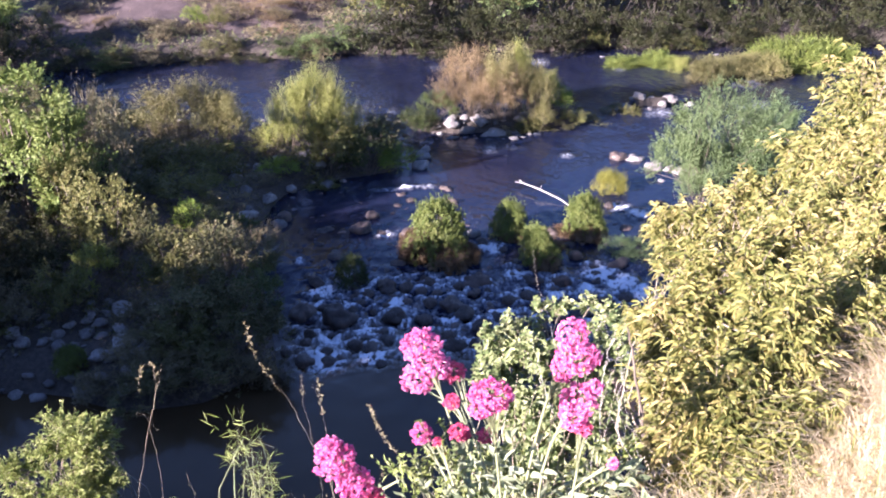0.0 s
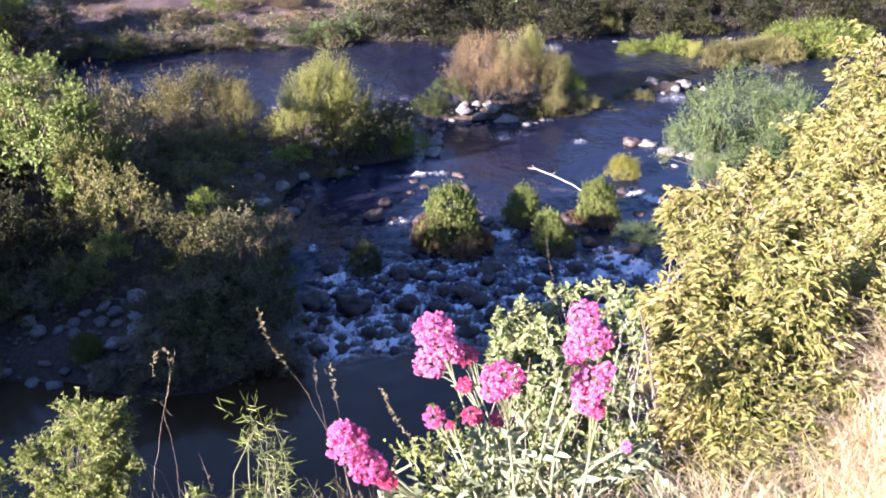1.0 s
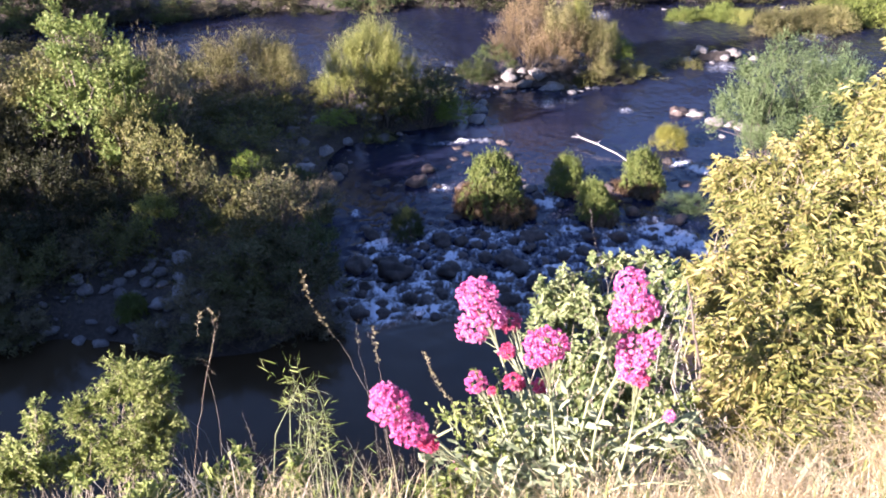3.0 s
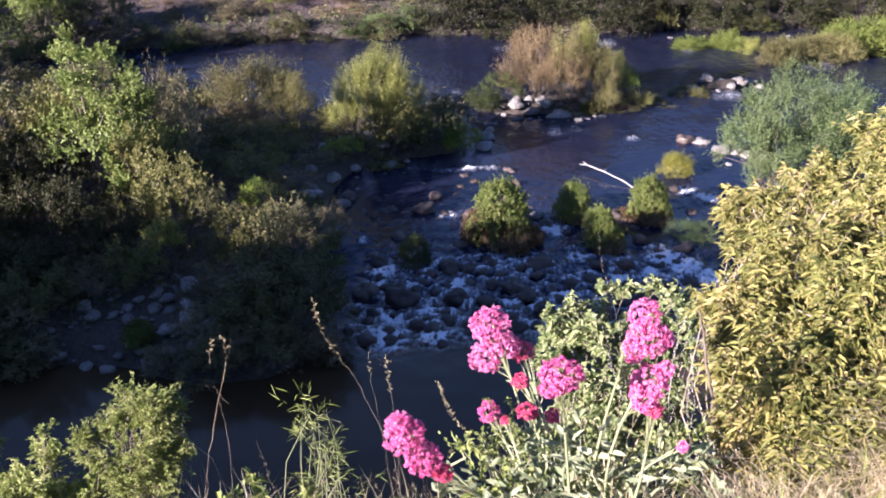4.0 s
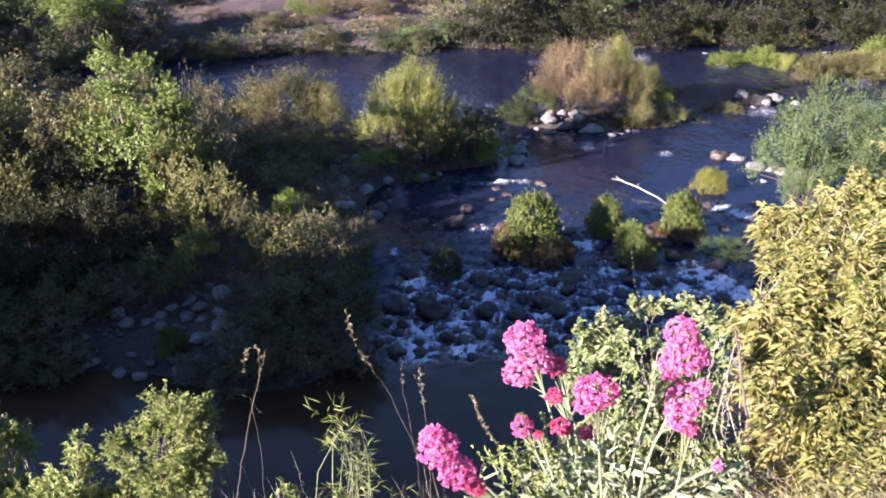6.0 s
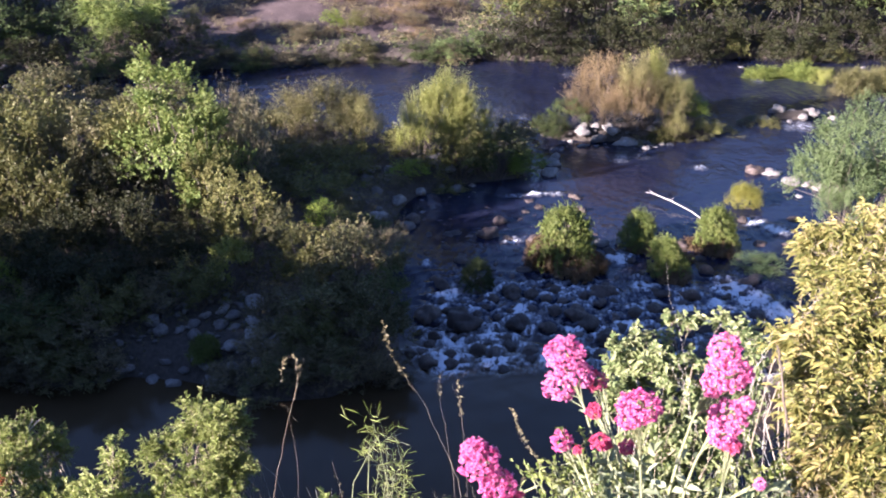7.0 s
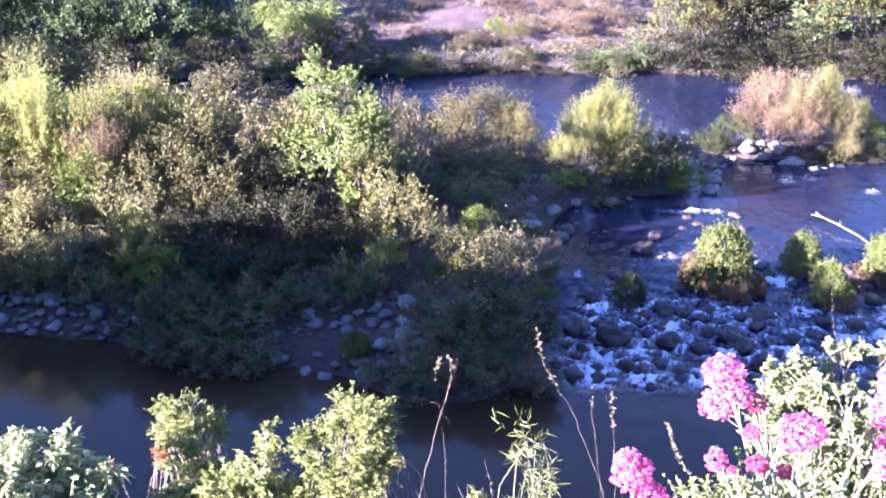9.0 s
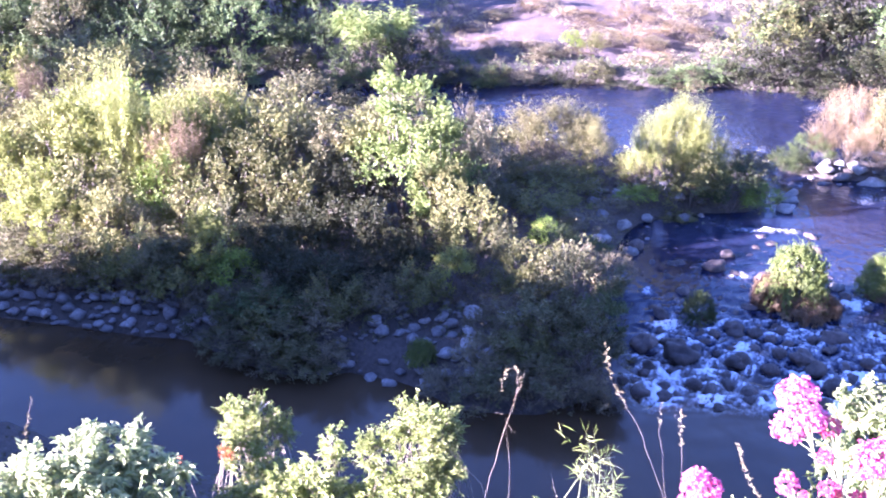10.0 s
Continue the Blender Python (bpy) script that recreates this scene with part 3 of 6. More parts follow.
for x, y, r in ((-2.35, 15.27, 0.29), (-1.79, 14.0, 0.15), (-1.35, 14.21, 0.17), (-1.7, 14.96, 0.32), (-0.8, 15.14, 0.26), (-0.31, 15.08, 0.2), (-0.55, 14.28, 0.18), (-0.79, 13.84, 0.13), (0.16, 15.6, 0.3), (0.67, 14.81, 0.24), (1.15, 15.78, 0.17), (-0.2, 15.66, 0.18), (0.37, 15.27, 0.22), (-2.13, 14.53, 0.16),
                (-0.95, 14.63, 0.15), (-1.63, 18.86, 0.26), (-2.69, 17.81, 0.12), (-0.64, 16.27, 0.16), (-0.22, 16.48, 0.15), (-2.81, 18.75, 0.14), (-2.02, 17.78, 0.11), (0.1, 14.5, 0.18), (1.3, 14.9, 0.22), (1.9, 15.3, 0.25), (2.5, 17.6, 0.2)):
    stone("wet", x, y, r * 0.88, 0.22)
stone("half", -3.35, 21.18, 0.14, 0.3)
stone("wet", -0.3, 21.5, 0.2, -0.25)
stone("wet", 0.05, 21.42, 0.22, -0.25)
# pale stones in the dark wet kind, which stands in for shade on them
for x, y, r in ((-3.25, 19.49, 0.2), (-2.46, 19.7, 0.08), (-1.47, 19.65, 0.17), (-2.5, 18.38, 0.08), (-0.85, 17.25, 0.15), (1.12, 15.9, 0.1)):
    stone("wet", x, y, r, 0.3)
scatter("wet", 75, (-2.5, 3.4, 13.7, 16.6), (0.1, 0.25), 0.78, 0.16, in_stream)
scatter("wet", 90, (-2.5, 3.4, 13.6, 17.2), (0.06, 0.13), 0.8, 0.15, in_stream)
scatter("wet", 60, (-3.0, 4.6, 16.4, 19.6), (0.08, 0.22), 0.9, 0.05, in_stream)
scatter("wet", 26, (-3.0, 0.5, 18.6, 21.2), (0.08, 0.2), 1.1, 0.05, in_stream)
scatter("wet", 18, (3.0, 6.0, 15.6, 21.5), (0.12, 0.3), 1.0, 0.1)
scatter("dry", 8, (4.8, 6.2, 22.0, 23.6), (0.06, 0.13), 1.1)
scatter("dry", 36, (-0.3, 2.3, 25.4, 26.5), (0.06, 0.18), 0.95)
scatter("dry", 12, (5.0, 7.4, 28.6, 29.9), (0.08, 0.2), 1.0)
scatter("half", 230, (-15.5, -9.0, 12.3, 13.7), (0.065, 0.19), 0.6, 0.32, lambda x, y: not in_stream(x, y - 0.12))
scatter("half", 110, (-7.2, -4.2, 12.4, 15.0), (0.04, 0.15), 0.78, 0.3)
scatter("half", 26, (-5.0, -2.2, 19.0, 23.4), (0.07, 0.22), 1.0, 0.3)
scatter("half", 14, (-9.0, -4.0, 25.8, 27.6), (0.07, 0.13), 1.0, 0.2)
scatter("half", 10, (-19, -16, 29.5, 31.5), (0.12, 0.35), 1.0, 0.2)


def pebbles(look_name, mat, label):
    """The stones too small to count, joined."""
    rng = np.random.default_rng(8)
    src = STONES[look_name, 7]
    co = np.empty(len(src.vertices) * 3, np.float32)
    src.vertices.foreach_get("co", co)
    co = co.reshape(-1, 3)
    tri = np.empty(len(src.polygons) * 3, np.int32)
    src.polygons.foreach_get("vertices", tri)
    done = []
    for x, y, r, lift in SMALL[look_name]:
        a = rng.uniform(0, 6.28)
        c, s = math.cos(a), math.sin(a)
        z = max(float(land(x, y)), float(water_level(y)) - 0.05) + r * lift
        p = co * np.array([r * rng.uniform(0.9, 1.4), r * rng.uniform(0.8, 1.1), r * rng.uniform(0.7, 1.1)])
        done.append((np.stack([p[:, 0] * c - p[:, 1] * s + x, p[:, 0] * s + p[:, 1] * c + y, p[:, 2] + z], 1), tri.reshape(-1, 3)))
    vs, fs, at = [], [], 0
    for v, f in done:
        vs.append(v)
        fs.append(f + at)
        at += len(v)
    tagged(new("pebbles", mesh_of("pebbles", np.concatenate(vs), np.concatenate(fs), mat, True)), label, "pebbles", kind="stuff")


pebbles("dry", ROCK_DRY, "small pale dry stones on the gravel bars")
pebbles("wet", ROCK_WET, "small dark wet stones in the rapids")
pebbles("half", ROCK_HALF, "small grey cobbles along the island shore")

# ---- water ----
wx, wy = lines_between((-3.2, 5.2, 0.05), 1.5, 120), lines_between((13, 21.6, 0.05), 1.0, 60)
WX, WY = np.meshgrid(wx, wy)


def spot(x, y, cx, cy, rx, ry, turn=0.0):
    return np.exp(-2.2 * (1 - oval(x, y, cx, cy, rx, ry, turn)) ** 2)


# where the water breaks: chutes between the boulders, then the ripples upstream
CHUTES = [(-2.08, 16.06, 0.4), (-2.05, 15.46, 0.29), (-0.82, 15.66, 0.31), (1.01, 15.27, 0.26), (-1.76, 14.41, 0.36), (-1.24, 14.72, 0.25), (-1.79, 13.67, 0.5), (-1.09, 13.8, 0.34), (0.09, 15.09, 0.23), (-0.62, 14.94, 0.2), (-2.64, 17.31, 0.16), (-1.14, 18.68, 0.18),
          (0.89, 17.98, 0.35), (1.29, 16.87, 0.36), (3.77, 20.36, 0.3), (4.15, 19.96, 0.36), (2.82, 16.9, 0.45), (3.19, 16.52, 0.48), (3.54, 16.13, 0.48), (2.5, 16.3, 0.3), (-0.2, 14.0, 0.3), (0.6, 14.2, 0.3), (2.0, 15.9, 0.3), (1.6, 14.5, 0.3)]
fast = np.zeros_like(WX)
for x, y, r in CHUTES:
    fast = np.maximum(fast, 1.15 * spot(WX, WY, x, y, r * 1.05, r * 1.2))
band = smooth(-2.9, -2.2, WX) * (1 - smooth(3.0, 4.4, WX)) * smooth(13.3, 13.9, WY + 0.25 * rough(WX, WY, 2.0)) * (1 - smooth(16.2, 17.4, WY))
shallow = smooth(-3.3, -2.4, WX) * (1 - smooth(3.4, 5.2, WX)) * smooth(16, 17, WY) * (1 - smooth(19.5, 21.5, WY))
fast = np.maximum(fast, 0.41 * band) + 0.12 * shallow
ripple = (1.1 * spot(WX, WY, -0.8, 21.5, 0.85, 0.2, 12) + 0.85 * spot(WX, WY, 1.3, 24.2, 0.6, 0.16, -20) + 0.8 * spot(WX, WY, 3.0, 24.0, 0.8, 0.12, -25)
          + 1.0 * spot(WX, WY, -10.3, 30.6, 1.1, 0.3, 5) + 0.5 * spot(WX, WY, -16.5, 29.6, 1.0, 0.3) + 0.35 * spot(WX, WY, 1.0, 34.0, 2.5, 0.5) + 0.5 * spot(WX, WY, 4.5, 26.5, 1.2, 0.15, 10)
          + 0.55 * spot(WX, WY, -3.4, 28.6, 1.8, 1.1) + 0.6 * smooth(23, 26, WY) * smooth(0.42, 0.85, rough(WX * 0.5, WY * 1.6, 1.6, 6.0)))
near_rock, lee = np.zeros_like(WX), np.zeros_like(WX)
for x, y, r in ROCKS:
    if -4 < x < 7 and 13 < y < 22:
        i0, i1, j0, j1 = np.searchsorted(wx, x - 1), np.searchsorted(wx, x + 1), np.searchsorted(wy, y - 1), np.searchsorted(wy, y + 1)
        sx, sy = WX[j0:j1, i0:i1], WY[j0:j1, i0:i1]
        d = np.hypot(sx - x, (sy - y) * 0.9)
        near_rock[j0:j1, i0:i1] = np.maximum(near_rock[j0:j1, i0:i1], np.exp(-((d - r * 1.1) / 0.06) ** 2) * smooth(-0.5, 0.5, (sy - y) / r))
        lee[j0:j1, i0:i1] = np.maximum(lee[j0:j1, i0:i1], np.exp(-((sx - x) / (0.75 * r)) ** 2) * smooth(1.9, 0.9, (y - sy) / r) * smooth(-0.2, 0.3, (y - sy) / r))
wander = 0.35 * (grains(WX * 1.3, WY * 1.3, 3.0) - 0.5)
strings = 1 - np.abs(2 * grains((WX + wander) * 4.2, WY * 1.9, 11.0) - 1)
fringe = 1 - np.abs(2 * grains((WX + wander) * 11.0, WY * 5.0, 17.0, 2) - 1)
broken = smooth(0.56, 0.95, 0.62 * strings + 0.38 * fringe)
foam = np.clip(fast, 0, 1.1) * (0.04 + 0.8 * broken + 0.85 * smooth(0.4, 1.0, fast) * (0.08 + 0.92 * fringe)) * (1 - 0.75 * lee) + 0.4 * near_rock * smooth(0.1, 0.45, fast) * (0.35 + 0.65 * fringe)
curl = np.clip(1 - 2.4 * np.abs(rough(WX * 0.8, WY * 1.6, 3.1, 7.0)), 0, 1)
foam = foam + np.clip(ripple, 0, 1.1) * (0.15 + 0.6 * broken + 0.4 * curl)
fast = fast + ripple
wz = (water_level(WY) + np.clip(fast, 0, 1) * (0.16 * (grains((WX + wander) * 2.6, WY * 2.0, 23.0) - 0.5) + 0.07 * (broken - 0.5)) + 0.05 * near_rock * smooth(0.1, 0.4, fast) - 0.05 * lee * smooth(0.1, 0.5, fast)
      + 0.004 * rough(WX, WY * 1.2, 5.0, 5.0))
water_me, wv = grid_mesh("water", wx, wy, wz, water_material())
water_me.attributes.new("foam", "FLOAT", "POINT").data.foreach_set("value", foam.astype(np.float32).ravel())
# mask of the brown pool tint, which also offsets the shade there
brown_tone = 1 - smooth(13.0, 16.0, WY + 0.3 * rough(WX, WY, 1.5))
water_me.attributes.new("brown_tone", "FLOAT", "POINT").data.foreach_set("value", brown_tone.astype(np.float32).ravel())
chop = 0.12 + 0.7 * smooth(14, 19, WY) + 0.4 * smooth(20, 27, WY) + 0.3 * np.clip(fast, 0, 1)
water_me.attributes.new("chop", "FLOAT", "POINT").data.foreach_set("value", chop.astype(np.float32).ravel())
tagged(new("water", water_me), "dark murky river water breaking white over the rapids", "river", kind="structure")

# ---- shrubs: kinds ----
ROUND = [(0, 0, 0.85, 0.75, 0.75, 0.75), (0.5, 0.25, 0.7, 0.45, 0.45, 0.5), (-0.45, -0.3, 0.6, 0.45, 0.5, 0.45), (0.1, -0.45, 0.55, 0.5, 0.4, 0.45)]
SPRAY = [(0, 0, 1.0, 0.55, 0.55, 0.8), (0.35, 0.1, 1.15, 0.3, 0.3, 0.5), (-0.35, 0.1, 1.05, 0.32, 0.3, 0.5), (0.0, -0.3, 0.6, 0.5, 0.4, 0.4)]
SPIRES = [(-0.42, 0, 1.45, 0.13, 0.13, 0.5), (-0.1, -0.1, 1.3, 0.16, 0.16, 0.45), (0.17, 0.1, 1.5, 0.14, 0.14, 0.48), (0.5, -0.1, 1.1, 0.22, 0.22, 0.4), (-0.5, -0.1, 0.9, 0.26, 0.26, 0.38), (-0.1, 0, 0.75, 0.6, 0.5, 0.42), (0.55, 0.1, 0.55, 0.3, 0.3, 0.3)]
COLUMNS = [(-0.45, 0, 0.8, 0.34, 0.34, 0.6), (0, 0.1, 0.95, 0.42, 0.42, 0.65), (0.45, -0.05, 0.85, 0.34, 0.34, 0.6), (0.2, -0.4, 0.55, 0.5, 0.35, 0.45), (-0.25, 0.35, 0.7, 0.35, 0.3, 0.5)]
DOME = [(0, 0, 0.35, 0.62, 0.62, 0.5)]
EGG = [(-0.12, 0.02, 0.55, 0.4, 0.4, 0.36), (0.2, -0.05, 0.54, 0.36, 0.36, 0.34), (0.05, 0, 0.4, 0.5, 0.5, 0.44), (0.06, 0.04, 0.5, 0.46, 0.46, 0.4), (-0.16, -0.12, 0.34, 0.48, 0.46, 0.3), (0.3, -0.2, 0.28, 0.34, 0.34, 0.26), (-0.3, 0.2, 0.3, 0.34, 0.34, 0.3), (-0.05, -0.32, 0.22, 0.4, 0.34, 0.22)]
SIDE = dict(clumps=52, twigs=15, per=9, twig=0.19, leaf=0.066, wide=0.031)
ISLE = "shrubs on the river island"
shrub_kind("olive", "riverside_shrub", "olive", "bushy olive-green shrub with dry tan tips on the cobbled island", "shrub", ISLE, seed=11, blobs=ROUND, **SIDE)
shrub_kind("olive_tall", "riverside_shrub", "olive", "upright olive and tan shrub with sunlit tips on the island", "shrub", ISLE, seed=12, blobs=SPRAY, up=1.0, **SIDE)
shrub_kind("dull", "riverside_shrub", "dull", "dense dull-green shrub in the shade of the island", "shrub", ISLE, seed=13, blobs=ROUND, **SIDE)
shrub_kind("dull_tall", "riverside_shrub", "dull", "tall dull-green willowy shrub on the island", "shrub", ISLE, seed=14, blobs=SPRAY, up=0.9, **SIDE)
shrub_kind("dark", "bramble_shrub", "dark", "low dark-green bramble thicket at the water's edge", "shrub", ISLE, seed=15, blobs=ROUND, **SIDE)
# inner island shrubs, darkened by leaf colour to read as shaded
shrub_kind("deep", "riverside_shrub", "deep", "dark green shrub with its shade put into the leaf colour", "shrub", ISLE, seed=41, blobs=ROUND, **SIDE)
shrub_kind("brown", "dry_shrub", "brown", "half-dry brown weedy shrub on the shore", "shrub", ISLE, seed=16, blobs=ROUND, clumps=52, twigs=14, per=8, twig=0.2, leaf=0.062, wide=0.026, up=0.9)
shrub_kind("bright", "riverside_shrub", "bright", "fresh bright-green leafy shrub on the island", "shrub", ISLE, seed=17, blobs=ROUND, **SIDE)
shrub_kind("yellow", "willow_shrub", "yellow", "young yellow-green willow with feathery upright shoots", "willow", "young willows by the river", seed=18, blobs=COLUMNS, clumps=70, twigs=20, per=15, twig=0.42, leaf=0.052, wide=0.012, up=1.9, spread=0.6)
shrub_kind("spires", "riverside_tree", "sapling", "tall pale-green sapling with several leafy spires", "tree", ISLE, seed=19, blobs=SPIRES, clumps=75, twigs=20, per=12, twig=0.15, leaf=0.042, wide=0.022, up=0.9)
shrub_kind("gold", "willow_shrub", "gold", "golden-tan bushy willow in low sunlight", "willow", "young willows by the river", seed=20, blobs=COLUMNS, clumps=70, twigs=20, per=15, twig=0.46, leaf=0.055, wide=0.013, up=1.9, spread=0.5)
shrub_kind("pink", "willow_shrub", "pink", "russet-pink dry willow on a stony bar", "willow", "young willows by the river", seed=21, blobs=ROUND, clumps=80, twigs=20, per=14, twig=0.4, leaf=0.05, wide=0.013, up=1.7, spread=0.5)
shrub_kind("grey", "willow_tree", "grey", "soft grey-green willow leaning over the bank", "willow", "young willows by the river", seed=22, blobs=ROUND, clumps=120, twigs=24, per=14, twig=0.17, leaf=0.034, wide=0.012, up=0.5, spread=0.9)
shrub_kind("tussock", "tussock", "moss", "green domed tussock with a dead brown skirt among the rapids", "tussock", "tussocks in the rapids", seed=23, blobs=EGG, clumps=300, twigs=10, per=9, twig=0.05, leaf=0.04, wide=0.02, up=0.1, shell=0.88, droop=0.35)
shrub_kind("thatch", "thatch", "thatch", "dead brown grass hanging under a tussock", "dead grass", "tussocks in the rapids", seed=26, blobs=[(0, 0, 0.5, 0.6, 0.6, 0.35)], clumps=90, twigs=12, per=8, twig=0.1, leaf=0.1, wide=0.02, up=-0.5, shell=0.75, spread=0.6, droop=0.4)
shrub_kind("pale", "riverside_shrub", "pale", "pale yellow-green sunlit shrub on the island", "shrub", ISLE, seed=27, blobs=SPRAY, up=0.9, **SIDE)
shrub_kind("tussock_dark", "tussock", "dark", "small dark-green domed tussock among the boulders", "tussock", "tussocks in the rapids", seed=24, blobs=DOME, clumps=110, twigs=12, per=8, twig=0.09, leaf=0.05, wide=0.022, up=0.2, shell=0.85)
shrub_kind("tussock_gold", "tussock", "rush", "round yellow-green grassy tussock in open water", "tussock", "tussocks in the rapids", seed=25, blobs=DOME, clumps=110, twigs=12, per=7, twig=0.14, leaf=0.1, wide=0.012, up=1.0, shell=0.6)
FARS = dict(clumps=70, twigs=10, per=8, twig=0.28, leaf=0.108, wide=0.054)
BIG = [(0, 0, 1.7, 1.3, 1.2, 1.3), (0.9, 0.2, 1.2, 0.8, 0.8, 0.9), (-0.9, -0.3, 1.2, 0.8, 0.8, 1.0), (0.2, -0.8, 0.9, 0.8, 0.7, 0.8)]
BANK = "bushes along the far bank"
shrub_kind("far_dark", "bank_bush", "dark", "tall dark-green bush on the far bank", "bush", BANK, SHADED_BARK, seed=31, blobs=BIG, **FARS)
shrub_kind("far_dull", "bank_bush", "dull", "dull-green leafy bush on the far bank", "bush", BANK, SHADED_BARK, seed=32, blobs=BIG, **FARS)
shrub_kind("far_olive", "bank_bush", "olive", "sunlit olive bush at the foot of the far bank", "bush", BANK, SHADED_BARK, seed=33, blobs=BIG, **FARS)
shrub_kind("far_bright", "bank_bush", "bright", "bright green sunlit bush on the far bank", "bush", BANK, SHADED_BARK, seed=34, blobs=BIG, **FARS)
shrub_kind("far_brown", "bank_bush", "brown", "dry brown scrub below the pale earth slope", "bush", BANK, SHADED_BARK, seed=35, blobs=BIG, up=0.9, **FARS)
shrub_kind("far_moss", "bank_bush", "thicket", "mid-green sunlit leafy bush on the far bank", "bush", BANK, SHADED_BARK, seed=38, blobs=BIG, **FARS)
shrub_kind("shade_hedge", "bank_thicket", "dark", "unseen dark-green thicket added upstream to cast shade", "bush", "thickets on the wooded bank", seed=42, blobs=BIG, clumps=80, twigs=6, per=5, twig=0.28, leaf=0.28, wide=0.17)
# far-bank shade is in this kind's leaf colour
shrub_kind("far_shaded", "bank_bush", "deep", "tall far-bank thicket, shade put into its near-black leaf colour", "bush", BANK, SHADED_BARK, seed=39, blobs=BIG, **FARS)
shrub_kind("reed", "reed_mound", "reed", "domed clump of green reeds on a low shoal", "reeds", "reed mounds in the shallows", seed=28, blobs=[(0, 0, 0.3, 0.75, 0.6, 0.5)], clumps=90, twigs=10, per=7, twig=0.16, leaf=0.16, wide=0.016, up=1.2, shell=0.6)
shrub_kind("reed_tan", "reed_mound", "gold", "domed clump of tan dry reeds on a low shoal", "reeds", "reed mounds in the shallows", seed=29, blobs=[(0, 0, 0.3, 0.75, 0.6, 0.5)], clumps=90, twigs=10, per=7, twig=0.16, leaf=0.16, wide=0.014, up=1.2, shell=0.6)
shrub_kind("far_pink", "bank_bush", "pink", "dry russet brush on the pale earth slope", "bush", BANK, seed=37, blobs=BIG, clumps=60, twigs=12, per=9, twig=0.4, leaf=0.11, wide=0.026, up=1.2)
shrub_kind("cane", "giant_cane", "sapling", "clump of arching pale-green giant cane", "cane", BANK, seed=36, blobs=[(0, 0, 1.6, 0.9, 0.8, 1.2)], clumps=34, twigs=7, per=9, twig=0.8, leaf=0.55, wide=0.05, up=1.6, spread=0.6, droop=0.5)

# ---- shrubs: places (kind, x, y, top above the ground, half width) ----
TALL0 = {"olive": 1.65, "olive_tall": 1.9, "dull": 1.65, "dull_tall": 1.9, "dark": 1.65, "deep": 1.65, "brown": 1.75, "bright": 1.65, "yellow": 1.95, "spires": 2.0, "gold": 1.8, "pink": 1.8, "grey": 1.7,
         "tussock": 0.92, "thatch": 0.8, "pale": 1.9, "tussock_dark": 0.92, "tussock_gold": 1.0, "far_dark": 3.1, "far_dull": 3.1, "far_olive": 3.1, "far_bright": 3.1, "far_brown": 3.2, "far_pink": 3.3, "far_moss": 3.1, "far_shaded": 3.1, "shade_hedge": 3.1, "reed": 1.0, "reed_tan": 1.0, "cane": 3.6}
WIDE0 = {k: 0.95 for k in TALL0} | {k: 0.7 for k in ("thatch", "tussock", "tussock_dark", "tussock_gold")} | {k: 1.75 for k in ("far_dark", "far_dull", "far_olive", "far_bright", "far_brown", "far_pink", "far_moss", "far_shaded", "shade_hedge")} | {"cane": 1.5}
place_rng = np.random.default_rng(9)


def put(kind, x, y, top, half, label=""):
    z = max(float(land(x, y)), -0.12) - 0.04
    return plant(kind, x, y, z, top / TALL0[kind], half / WIDE0[kind], float(place_rng.uniform(0, 360)), label)


